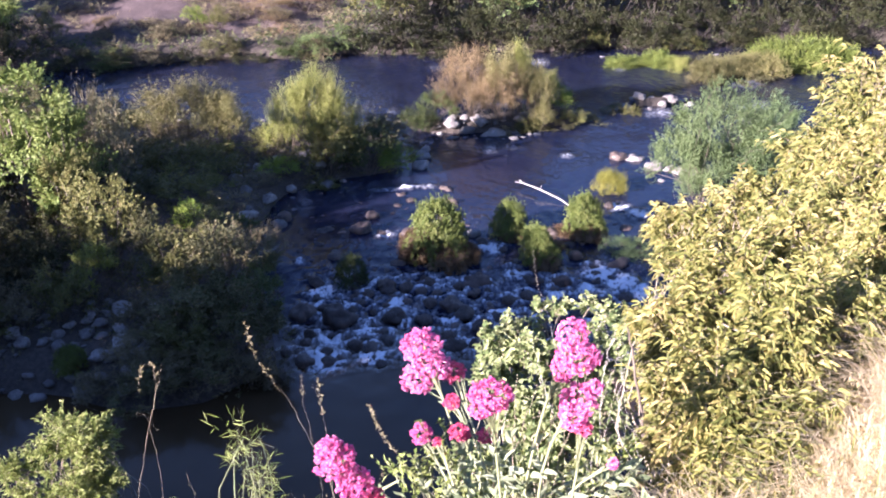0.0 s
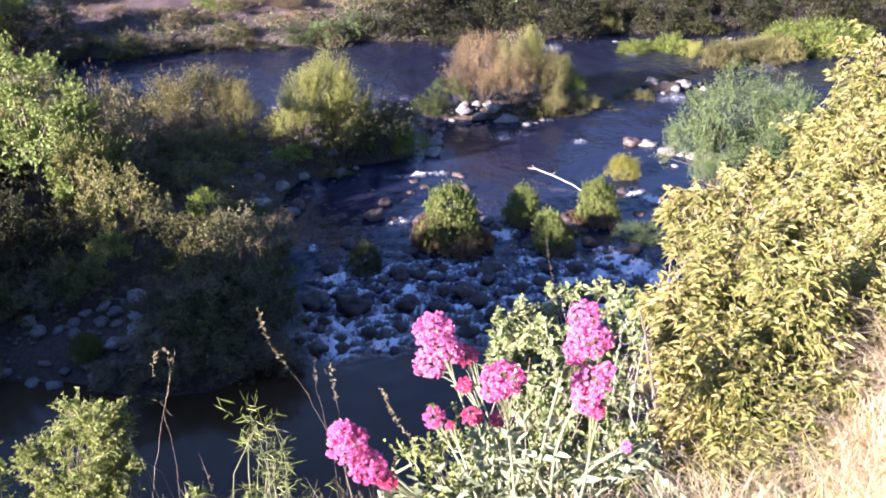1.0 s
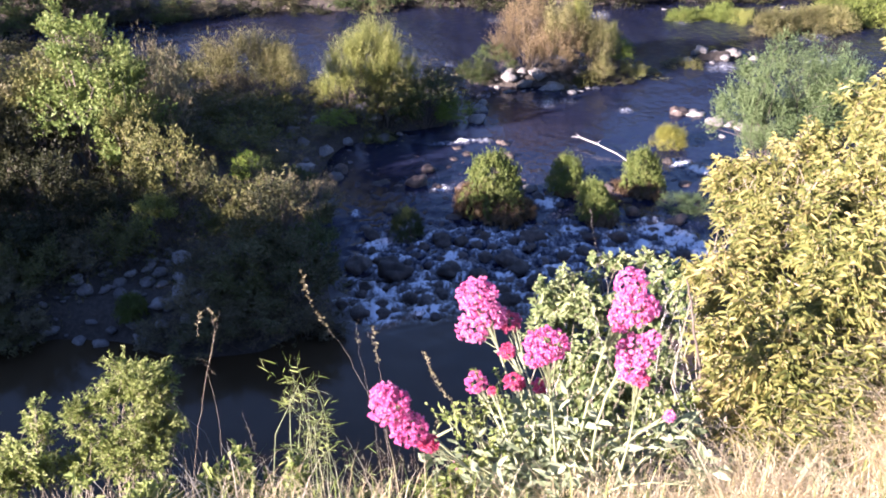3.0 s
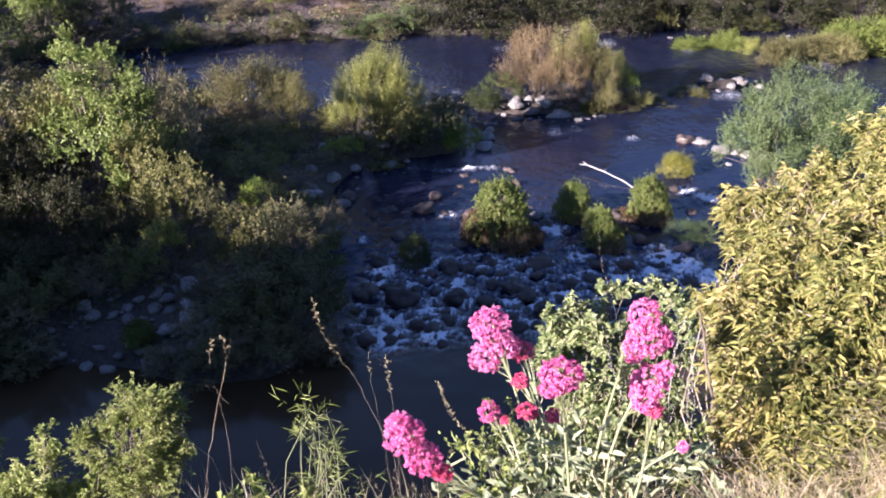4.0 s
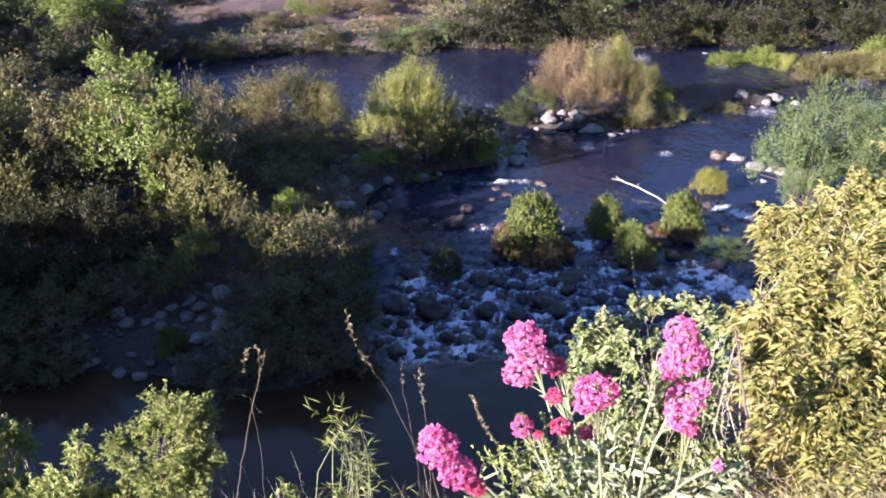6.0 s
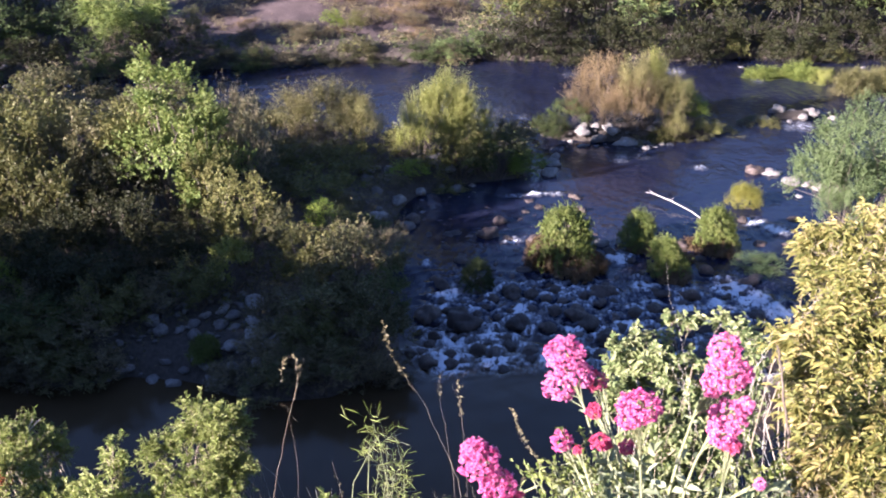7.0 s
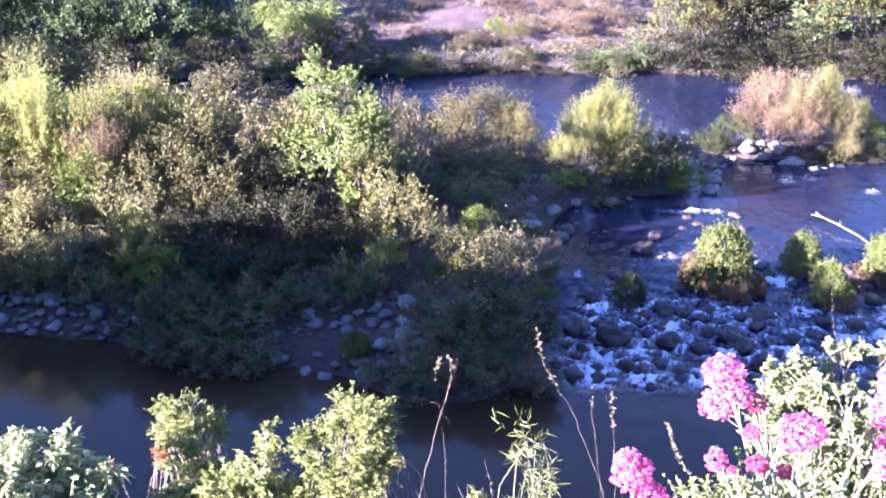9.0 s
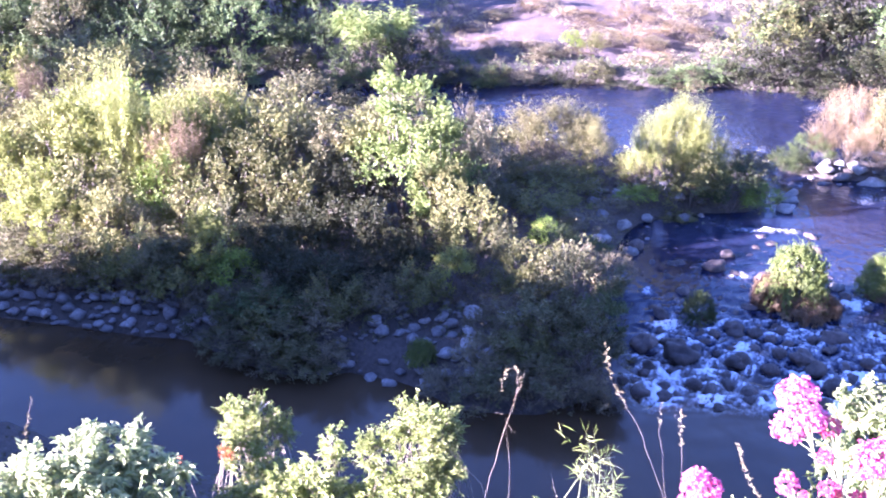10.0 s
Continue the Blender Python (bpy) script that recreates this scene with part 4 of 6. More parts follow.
ISLAND_SHRUBS = [
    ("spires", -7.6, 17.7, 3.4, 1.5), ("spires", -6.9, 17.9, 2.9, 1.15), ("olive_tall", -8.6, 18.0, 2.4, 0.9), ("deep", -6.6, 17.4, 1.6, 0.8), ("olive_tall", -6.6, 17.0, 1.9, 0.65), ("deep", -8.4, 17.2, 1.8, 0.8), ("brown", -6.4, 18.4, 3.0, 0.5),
    ("pale", -15.2, 15.0, 2.1, 1.0), ("yellow", -14.7, 16.6, 2.9, 0.9), ("pale", -16.4, 15.6, 2.1, 1.1), ("olive", -15.6, 13.8, 1.2, 0.9),
    ("pale", -12.9, 13.6, 1.6, 0.7), ("olive_tall", -11.8, 13.8, 1.7, 0.6), ("olive", -11.0, 13.3, 1.2, 0.6), ("pale", -9.5, 13.6, 1.6, 0.55), ("dull_tall", -10.4, 13.2, 1.2, 0.55), ("bright", -9.0, 13.5, 1.0, 0.5), ("brown", -12.2, 12.9, 0.8, 0.5),
    ("olive", -7.0, 13.3, 0.9, 0.6), ("brown", -6.5, 13.9, 0.8, 0.5), ("olive", -5.9, 14.2, 0.9, 0.5), ("brown", -8.4, 13.4, 0.8, 0.5), ("olive", -7.9, 12.7, 0.7, 0.5), ("olive", -7.3, 12.4, 0.5, 0.4),
    ("brown", -9.2, 13.1, 0.7, 0.5), ("olive", -3.8, 13.1, 0.7, 0.5), ("pale", -5.6, 14.9, 1.0, 0.5), ("olive", -10.0, 13.1, 0.8, 0.5), ("olive", -11.6, 13.2, 0.8, 0.5), ("olive", -13.0, 13.0, 0.8, 0.5),
    ("yellow", -12.9, 15.8, 3.6, 0.55), ("pale", -12.3, 16.0, 2.6, 1.0), ("pale", -13.7, 15.6, 2.8, 1.0), ("pink", -11.7, 15.9, 2.4, 0.6), ("pale", -11.6, 17.3, 2.7, 1.1),
    ("yellow", -12.7, 17.2, 2.8, 1.0), ("olive_tall", -10.6, 17.4, 2.5, 1.0), ("dull_tall", -9.6, 17.6, 2.4, 0.9), ("olive_tall", -10.4, 16.2, 2.2, 0.9),
    ("olive", -9.3, 15.9, 1.9, 0.7), ("bright", -11.6, 15.3, 1.9, 0.75), ("olive", -12.7, 14.6, 1.9, 0.9), ("pale", -13.7, 14.3, 1.8, 0.9),
    ("olive", -10.6, 15.0, 1.8, 0.8), ("dull", -11.6, 14.1, 1.4, 0.8), ("dull", -9.8, 14.4, 1.5, 0.8), ("olive_tall", -15.0, 16.2, 2.3, 1.1),
    ("pale", -14.4, 17.7, 2.5, 1.1), ("olive_tall", -16.4, 17.6, 2.2, 1.2), ("bright", -15.4, 19.2, 2.3, 1.1), ("gold", -13.2, 19.2, 2.4, 1.1),
    ("olive", -11.4, 19.4, 2.2, 1.1), ("olive", -9.6, 19.6, 2.0, 1.0), ("dull", -12.4, 21.6, 1.9, 1.2), ("dull", -15.2, 22.0, 2.2, 1.2),
    ("dull", -10.0, 22.0, 1.7, 1.1), ("olive", -17.6, 21.0, 2.6, 1.2), ("olive", -18.5, 24.0, 2.2, 1.2), ("dull", -13.6, 24.6, 1.6, 1.2), ("dull", -10.6, 24.8, 1.3, 1.1),
    ("dull_tall", -8.3, 20.4, 1.8, 0.9), ("dull", -7.0, 20.6, 1.5, 0.8), ("olive", -5.9, 21.0, 0.9, 0.8), ("dull", -8.0, 23.2, 1.3, 0.9),
    ("gold", -6.1, 23.3, 1.65, 1.15), ("gold", -5.2, 23.5, 1.35, 0.7), ("brown", -6.3, 22.6, 0.8, 0.9), ("olive", -5.2, 19.6, 0.8, 0.8), ("dull", -6.6, 19.3, 1.1, 0.8),
    ("yellow", -2.95, 22.3, 2.45, 0.72), ("yellow", -2.4, 22.4, 1.9, 0.6), ("yellow", -2.75, 22.6, 2.2, 0.5), ("yellow", -3.45, 22.3, 2.0, 0.55), ("olive", -2.6, 22.0, 1.4, 0.8), ("dark", -1.75, 22.4, 1.15, 0.75), ("bright", -1.1, 22.9, 0.75, 0.55), ("olive", -4.0, 22.9, 0.75, 0.6), ("dull", -1.6, 23.6, 0.8, 0.7),
    ("dull", -4.0, 24.6, 0.5, 0.6), ("olive", -5.75, 16.0, 1.75, 0.72), ("dull", -5.0, 15.8, 1.25, 0.55), ("dark", -4.5, 17.6, 0.7, 0.5), ("bright", -4.75, 17.9, 0.75, 0.35), ("dark", -3.9, 17.7, 0.5, 0.45),
    ("brown", -4.2, 16.6, 0.75, 0.6), ("brown", -3.35, 17.3, 0.85, 0.4), ("brown", -3.6, 15.7, 1.0, 0.7), ("olive", -4.2, 15.0, 1.25, 0.7), ("dull", -3.4, 14.4, 1.5, 0.75),
    ("dark", -2.85, 14.3, 1.15, 0.5), ("dull", -3.7, 13.5, 0.9, 0.7), ("dull", -2.95, 13.5, 1.0, 0.6), ("brown", -4.3, 13.6, 0.8, 0.6), ("brown", -3.2, 12.95, 0.5, 0.5), ("brown", -4.0, 12.7, 0.45, 0.5), ("brown", -2.5, 13.1, 0.45, 0.35),
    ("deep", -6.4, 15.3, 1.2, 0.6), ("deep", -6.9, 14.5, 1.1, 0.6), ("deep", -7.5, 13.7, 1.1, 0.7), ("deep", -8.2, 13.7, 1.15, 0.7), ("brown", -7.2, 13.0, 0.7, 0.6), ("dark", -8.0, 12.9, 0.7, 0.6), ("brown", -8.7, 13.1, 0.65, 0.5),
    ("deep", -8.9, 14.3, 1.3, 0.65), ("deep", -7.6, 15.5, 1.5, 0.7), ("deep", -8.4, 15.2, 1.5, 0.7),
    ("dull", -8.7, 12.7, 0.75, 0.55), ("brown", -8.1, 12.4, 0.6, 0.5), ("dull", -7.5, 12.4, 0.7, 0.55), ("brown", -6.9, 12.5, 0.6, 0.45), ("dull", -12.2, 13.3, 1.0, 0.7), ("brown", -11.2, 13.4, 0.8, 0.6), ("dull", -10.2, 13.6, 1.0, 0.7), ("dull", -13.4, 13.2, 1.0, 0.7), ("brown", -4.3, 12.8, 0.6, 0.45), ("dull", -3.4, 12.8, 0.6, 0.5), ("bright", -3.6, 21.5, 0.45, 0.5), ("olive", -2.7, 21.5, 0.4, 0.45), ("olive", -5.2, 22.4, 0.6, 0.6), ("brown", -4.4, 19.4, 0.45, 0.5), ("olive", -4.9, 21.4, 0.5, 0.5), ("brown", -4.0, 20.6, 0.4, 0.45),
    ("brown", -4.7, 12.35, 0.55, 0.45), ("dull", -4.1, 12.25, 0.7, 0.5), ("brown", -3.5, 12.5, 0.65, 0.5), ("brown", -2.85, 12.95, 0.7, 0.45), ("olive", -19.0, 18.0, 2.4, 1.2), ("pale", -20.0, 20.4, 2.6, 1.2), ("dull", -20.5, 17.0, 2.3, 1.2), ("olive", -18.6, 15.4, 1.9, 1.1), ("dull", -20.2, 23.4, 2.4, 1.3), ("pink", -17.8, 18.8, 2.5, 0.5), ("dull", -8.5, 12.35, 0.7, 0.5), ("brown", -7.8, 12.2, 0.6, 0.5), ("dull", -7.1, 12.2, 0.6, 0.45),
]
for kind, x, y, top, half in ISLAND_SHRUBS:
    put(kind, x, y, top * 1.04, half * 1.16)
put("tussock", -5.35, 12.9, 0.45, 0.27, "small round fresh-green bush among shore cobbles")
put("tussock", -0.1, 17.65, 1.36, 0.68)
put("tussock_dark", -1.62, 16.4, 0.8, 0.31)
put("tussock", 1.3, 18.7, 0.98, 0.4)
put("tussock", 1.75, 17.45, 0.95, 0.45)
put("tussock", 2.8, 18.9, 1.05, 0.5)
put("tussock_gold", 3.7, 21.45, 0.78, 0.4)
for x, y, t, w in ((-0.46, 17.5, 0.76, 0.38), (0.1, 17.2, 0.55, 0.45), (-0.55, 17.75, 0.62, 0.28), (0.4, 17.45, 0.55, 0.33), (1.9, 17.2, 0.42, 0.36), (2.1, 18.1, 0.36, 0.3), (2.85, 18.6, 0.45, 0.4), (2.4, 18.8, 0.4, 0.3), (1.35, 18.5, 0.4, 0.28)):
    put("thatch", x, y, t, w)
put("grey", 3.5, 18.0, 0.5, 0.6, "low grey-green grassy clump beside the chute")
for row in (("pink", 0.75, 26.8, 1.9, 0.95), ("gold", 1.75, 26.6, 2.0, 0.95), ("yellow", 2.0, 26.8, 2.3, 0.35), ("pink", 1.4, 26.4, 1.6, 0.9), ("gold", 2.4, 26.7, 1.5, 0.7), ("pink", 0.3, 26.9, 1.2, 0.6), ("dark", -0.75, 26.3, 0.75, 0.55), ("dark", -0.2, 26.6, 0.85, 0.6), ("bright", 3.15, 27.3, 0.9, 0.55),
            ("olive", 2.2, 26.2, 0.6, 0.5), ("brown", 1.75, 26.05, 0.5, 0.4), ("dull", 2.9, 26.5, 0.5, 0.5), ("gold", 2.6, 26.4, 1.0, 0.5), ("olive", 3.5, 27.0, 0.5, 0.5), ("dark", -0.5, 26.1, 0.6, 0.5), ("dull", 3.9, 27.4, 0.45, 0.7), ("dull", 4.9, 28.4, 0.5, 0.5), ("yellow", 3.1, 29.6, 1.3, 0.5), ("olive", 5.3, 28.1, 0.55, 0.35),
            ("reed", 6.1, 34.5, 0.65, 0.9), ("reed", 7.3, 34.6, 0.8, 0.9), ("yellow", 7.9, 34.0, 0.8, 0.6), ("reed_tan", 8.4, 32.1, 1.1, 0.9), ("gold", 9.5, 32.7, 1.1, 0.9), ("dull", 9.9, 32.3, 0.6, 0.8), ("reed_tan", 10.4, 33.2, 1.1, 1.0), ("reed", 11.0, 34.0, 1.3, 1.2), ("reed", 12.2, 34.2, 1.4, 1.4), ("reed", 13.2, 34.6, 1.2, 1.2), ("olive", 9.0, 33.2, 0.9, 0.8),
            ("grey", 5.85, 20.6, 2.95, 1.35), ("grey", 6.9, 21.2, 2.6, 1.1), ("grey", 5.5, 20.4, 1.9, 0.6), ("dull", 6.3, 19.3, 1.2, 0.8)):
    put(*row)
FAR = []
MIXED = ("far_moss", "far_dark", "far_moss", "far_dark", "far_moss", "far_dark", "far_dark", "far_dull", "far_moss")
for i in range(17):       # left of the pale slope: a dense green wall; dark front-row leaves paint shade over the water
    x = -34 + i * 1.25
    FAR.append((("far_dark", "far_shaded", "far_dark")[i % 3], x, 0.1 + 0.35 * math.sin(i * 2.1), 1.5 + 0.3 * math.sin(i * 1.7), 1.3))
    low = 1.0 if x < -20 else 0.72 if x < -16.8 else 0.48
    FAR.append((MIXED[i % 9], x + 0.5, 1.9, (2.7 + 0.5 * math.sin(i * 2.9)) * low, 1.5 * low))
    if x < -18.5:
        FAR.append((MIXED[(i * 4 + 2) % 9], x, 4.4, 3.9 + 0.5 * math.sin(i * 1.3), 1.9))
        FAR.append((MIXED[(i * 2 + 5) % 9], x - 0.5, 8.0, 4.6 + 0.6 * math.sin(i * 2.3), 2.3))
for i in range(11):       # dry brush over the pale slope
    FAR.append((("far_pink", "far_brown", "far_pink")[i % 3], -13.6 + i * 0.8, 5.2 + 2.2 * math.sin(i * 2.6), 0.45 + 0.12 * (i % 4), 0.9))
for i in range(9):        # scrub at the foot of the pale slope, its shade painted by dark leaf kinds
    FAR.append((("far_dull", "far_shaded", "far_dark", "far_brown", "far_shaded")[i % 5], -13.2 + i * 1.1, 0.05 + 0.25 * (i % 2), 0.75 + 0.2 * (i % 3), 0.9))
    FAR.append((("far_brown", "far_pink", "far_olive")[i % 3], -13.0 + i * 1.05, 1.5 + 0.9 * math.sin(i * 2.2), 0.5 + 0.15 * (i % 2), 0.7))
    if i % 2:
        FAR.append((("far_pink", "far_brown")[i // 2 % 2], -12.5 + i * 0.9, 4.5 + 2.5 * math.sin(i * 1.4), 0.5 + 0.15 * (i % 3), 0.8))
FAR += [("far_olive", 5.6, 0.3, 1.0, 0.6), ("far_olive", 8.8, 0.2, 0.9, 0.9), ("far_dull", 11.5, 0.2, 0.9, 1.0), ("far_dull", 14.0, 0.3, 1.0, 1.0), ("far_brown", 1.2, -0.1, 0.7, 0.4), ("far_bright", -9.2, 3.4, 0.9, 0.6), ("far_olive", -8.2, 2.6, 0.9, 0.6), ("far_pink", -6.6, 4.0, 1.0, 1.3), ("far_pink", -5.4, 4.6, 0.9, 1.2), ("far_pink", -7.2, 5.4, 0.9, 1.2), ("far_olive", -2.2, 1.6, 2.6, 1.5), ("far_dull", -0.9, 2.2, 2.8, 1.5), ("far_moss", -3.4, 0.3, 1.3, 0.9), ("far_moss", -4.6, 0.2, 1.2, 0.9)]
for i in range(20):       # right of the slope; near-black leaf kinds stand in for shade
    FAR.append(("far_shaded", -2.6 + i * 1.1, 0.25 + 0.35 * math.sin(i * 1.9), 1.7 + 0.4 * math.sin(i * 2.3), 1.25))
    FAR.append((("far_dark", "far_moss" if i < 5 else "far_shaded", "far_shaded", "far_olive" if i < 5 else "far_shaded", "far_shaded")[(i * 2) % 5], -1.5 + i * 1.2, 2.6, 3.0 + 0.4 * math.sin(i * 1.7), 1.8))
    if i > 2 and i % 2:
        FAR.append((("far_shaded", "far_dark")[i // 2 % 2], -4.5 + i * 1.4, 6.5, 5.5, 3.2))
for i in range(10):       # behind the slope
    FAR.append((("far_dark", "far_dull")[i % 2], -22 + i * 2.4, 24.0, 6.0, 2.8))
for kind, x, f, top, half in FAR:
    y = float(far_shore(x)) + f
    plant(kind, x, y, float(land(x, y)) - 0.1, top / TALL0[kind], half / WIDE0[kind], float(place_rng.uniform(0, 360)))
for x, f in ((-15.2, 0.7), (-14.5, 1.1), (-15.9, 1.6)):
    put("cane", x, float(far_shore(x)) + f, 2.3, 1.0)
# unseen thickets on the hump, left of the view, added to shade the river
for i, (x, y, crest) in enumerate(((-15, 0.2, 7.4), (-15, 1.3, 7.5), (-15, 2.3, 7.2), (-15, 3.2, 6.95), (-15, 4.2, 6.0), (-15, 5.4, 5.35), (-15, 6.6, 5.35), (-15, 7.8, 4.95), (-15, 8.9, 4.0), (-15, 9.7, 3.4))):
    put("shade_hedge", x, y, crest - float(land(x, y)), 1.5 if y < 7 else 1.0)

# a low unseen row, added so no sun leaks under the crests
for i in range(5):
    put("shade_hedge", -14.0, 0.4 + i * 1.4, 1.7, 1.3)

for i in range(3):        # unseen tall trees, added to shade the foot of the far bank
    put("shade_hedge", -31.0, 13.5 + i * 1.9, 7.8 + 0.4 * (i % 2), 2.2)

# ---- driftwood ----
drift = tagged(new("driftwood"), "bleached bare driftwood branch lying across the stream", "driftwood")
rng = np.random.default_rng(3)
bv, bf = tubes([([(1.6, 21.62, 0.24), (1.75, 21.5, 0.27), (1.95, 21.3, 0.25), (2.1, 21.05, 0.27), (2.3, 20.85, 0.23), (2.5, 20.62, 0.2), (2.68, 20.45, 0.12)], [0.004, 0.008, 0.01, 0.01, 0.0095, 0.009, 0.008]),
                ([(1.75, 21.5, 0.27), (1.68, 21.56, 0.33)], [0.009, 0.004]), ([(2.1, 21.05, 0.27), (2.16, 21.1, 0.33)], [0.007, 0.003])], 7)
part("branch", mesh_of("branch", bv, bf, BLEACHED, True), drift)

# ---- undergrowth ----
def carpet(name, seed, count, area, test, leaf, wide, height, palette, label, category):
    """Low herbs strewn over the ground as one object: short sprigs, each with a few leaves."""
    rng = np.random.default_rng(seed)
    x, y = rng.uniform(area[0], area[1], count), rng.uniform(area[2], area[3], count)
    ok = test(x, y)
    x, y = x[ok], y[ok]
    per, n = 7, len(x)
    foot = np.stack([x, y, land(x, y)], 1)
    way = unit(rng.normal(size=(n, 3)) * 0.5 + np.array([0, 0, 1.0]))
    tall = height * rng.uniform(0.2, 1.0, n) ** 1.5 * (0.6 + 0.8 * (rough(x, y, 1.3, 5.0) > 0))
    base = (foot[:, None] + way[:, None] * (rng.uniform(0, 1, (n, per)) * tall[:, None])[..., None]).reshape(-1, 3)
    lw = unit(np.repeat(way, per, 0) * 0.6 + rng.normal(size=(n * per, 3)))
    v, f = slivers(rng, base, lw, leaf * rng.uniform(0.5, 1.4, n * per), wide * rng.uniform(0.6, 1.4, n * per), 0.1)
    return tagged(new(name, mesh_of(name, v, f, LEAF[palette])), label, category, kind="stuff")


def on_island(x, y):
    d = inside(ISLAND, x, y)
    cobbled = ((x > -6.1) & (x < -4.75) & (y < 13.4)) | ((x < -9.3) & (y < 12.95 + 0.15 * np.sin(x * 3)))
    return (d > 0.0) & ~cobbled


carpet("undergrowth", 61, 12000, (-20, -0.4, 12.4, 29), on_island, 0.06, 0.026, 0.55, "dull", "tangled dull-green undergrowth covering the island", "undergrowth")
carpet("dry_undergrowth", 62, 6500, (-20, -0.4, 12.4, 29), on_island, 0.06, 0.018, 0.5, "brown", "dry brown weeds among the island shrubs", "undergrowth")
carpet("bank_undergrowth", 63, 12000, (-34, 22, 28, 44), lambda x, y: (y - far_shore(x) > -0.15) & (y - far_shore(x) < np.where((x > -15.5) & (x < -4.5), 2.2 + rough(x, y, 1.0), 6.0)), 0.12, 0.05, 0.6, "dark", "dark-green scrub along the far waterline", "undergrowth")
carpet("slope_weeds", 64, 15000, (-20, -3, 33, 56), lambda x, y: (y - far_shore(x) > 0.8) & (rough(x, y, 1.0, 8.0) > 0.05), 0.2, 0.02, 0.4, "brown", "dry brown weeds on the pale slope", "undergrowth")
carpet("near_bank_cover", 65, 2600, (-12, 4.5, 2.2, 9.4), lambda x, y: (y > near_edge(x) + 0.2) & (y < near_shore(x) - 0.3), 0.06, 0.025, 0.3, "dull", "low green cover on the near river bank", "undergrowth")


# ---- near bank: grasses ----
def grass(name, seed, count, area, tall, thick, palette, label, lean=0.5, test=None):
    """Blades of grass: tapered ribbons that arch over, as one object."""
    rng = np.random.default_rng(seed)
    x, y = rng.uniform(area[0], area[1], count), rng.uniform(area[2], area[3], count)
    ok = (rough(x, y, 3.0, 4.0) > rng.uniform(-1.2, 0.9, count)) if test is None else test(x, y)
    x, y = x[ok], y[ok]
    n = len(x)
    foot = np.stack([x, y, land(x, y) - 0.01], 1)
    h = tall * rng.uniform(0.35, 1.25, n)[:, None]
    a = rng.uniform(0, 2 * math.pi, n)
    out = np.stack([np.cos(a), np.sin(a), 0 * a], 1) * rng.uniform(0.1, 1.0, n)[:, None] * lean
    side = np.stack([-np.sin(a), np.cos(a), 0 * a], 1) * thick * rng.uniform(0.6, 1.4, n)[:, None]
    vs = []
    for t, w in ((0, 1.0), (0.35, 0.9), (0.7, 0.6), (1.0, 0.08)):
        c = foot + out * h * t ** 1.8 + np.array([0, 0, 1.0]) * h * (t - 0.35 * lean * t ** 3)
        vs += [c + side * w, c - side * w]
    v = np.stack(vs, 1).reshape(-1, 3)
    i = np.arange(n)[:, None] * 8
    f = np.concatenate([i + np.array([2 * k, 2 * k + 1, 2 * k + 3, 2 * k + 2]) for k in range(3)])
    return tagged(new(name, mesh_of(name, v, f, LEAF[palette])), label, "grass", kind="stuff")


grass("dry_grass", 71, 26000, (-1.7, 1.0, 1.2, 2.25), 0.2, 0.001, "straw", "dry straw-coloured grass along the bank's edge", 1.0)
grass("green_grass", 72, 5200, (-1.6, 1.0, 1.3, 2.25), 0.2, 0.0016, "lime", "fresh green grass blades along the bank's edge")
grass("straw_tufts", 75, 3600, (0.62, 1.3, 1.85, 2.25), 0.13, 0.0013, "straw", "bleached straw tufts at the foot of the shrub", 1.2, lambda x, y: rough(x, y, 4.0, 2.0) > -0.3)
grass("straw_litter", 74, 5000, (0.0, 0.75, 1.75, 2.2), 0.12, 0.001, "straw", "dry straw stems standing among the flower stalks", 0.9)
grass("tall_dry_grass", 73, 26000, (0.5, 2.0, 1.65, 2.5), 0.24, 0.0012, "straw", "thick sun-bleached dry grass beside the big shrub", 1.35)
grass("slope_straw", 77, 4200, (0.2, 2.2, 2.4, 3.6), 0.26, 0.0018, "straw", "dry straw on the steep bank under the shrub", 1.0)


# ---- near bank: plants ----
def wide_leaves(rng, base, way, length, width, droop=0.0, fold=0.18, facing=None):
    """Lance-shaped leaves, each of two halves folded along the rib."""
    n = len(base)
    side = unit(np.cross(way, rng.normal(size=(n, 3)) * (1.0 if facing is None else 0.75) + (0.0 if facing is None else facing)))
    up = np.cross(side, way)
    length, width = np.broadcast_to(length, (n,))[:, None], np.broadcast_to(width, (n,))[:, None]
    down = np.array([0, 0, -1.0]) * length * droop
    a, b, tip = base + way * length * 0.3, base + way * length * 0.65 + down * 0.4, base + way * length + down
    w, u = side * width / 2, up * width * fold
    v = np.stack([base, a + w + u, b + w * 0.75 + u, tip, b - w * 0.75 + u, a - w + u], 1).reshape(-1, 3)
    i = np.arange(n)[:, None] * 6
    return v, np.concatenate([i + np.array([0, 1, 2, 3]), i + np.array([0, 3, 4, 5])])


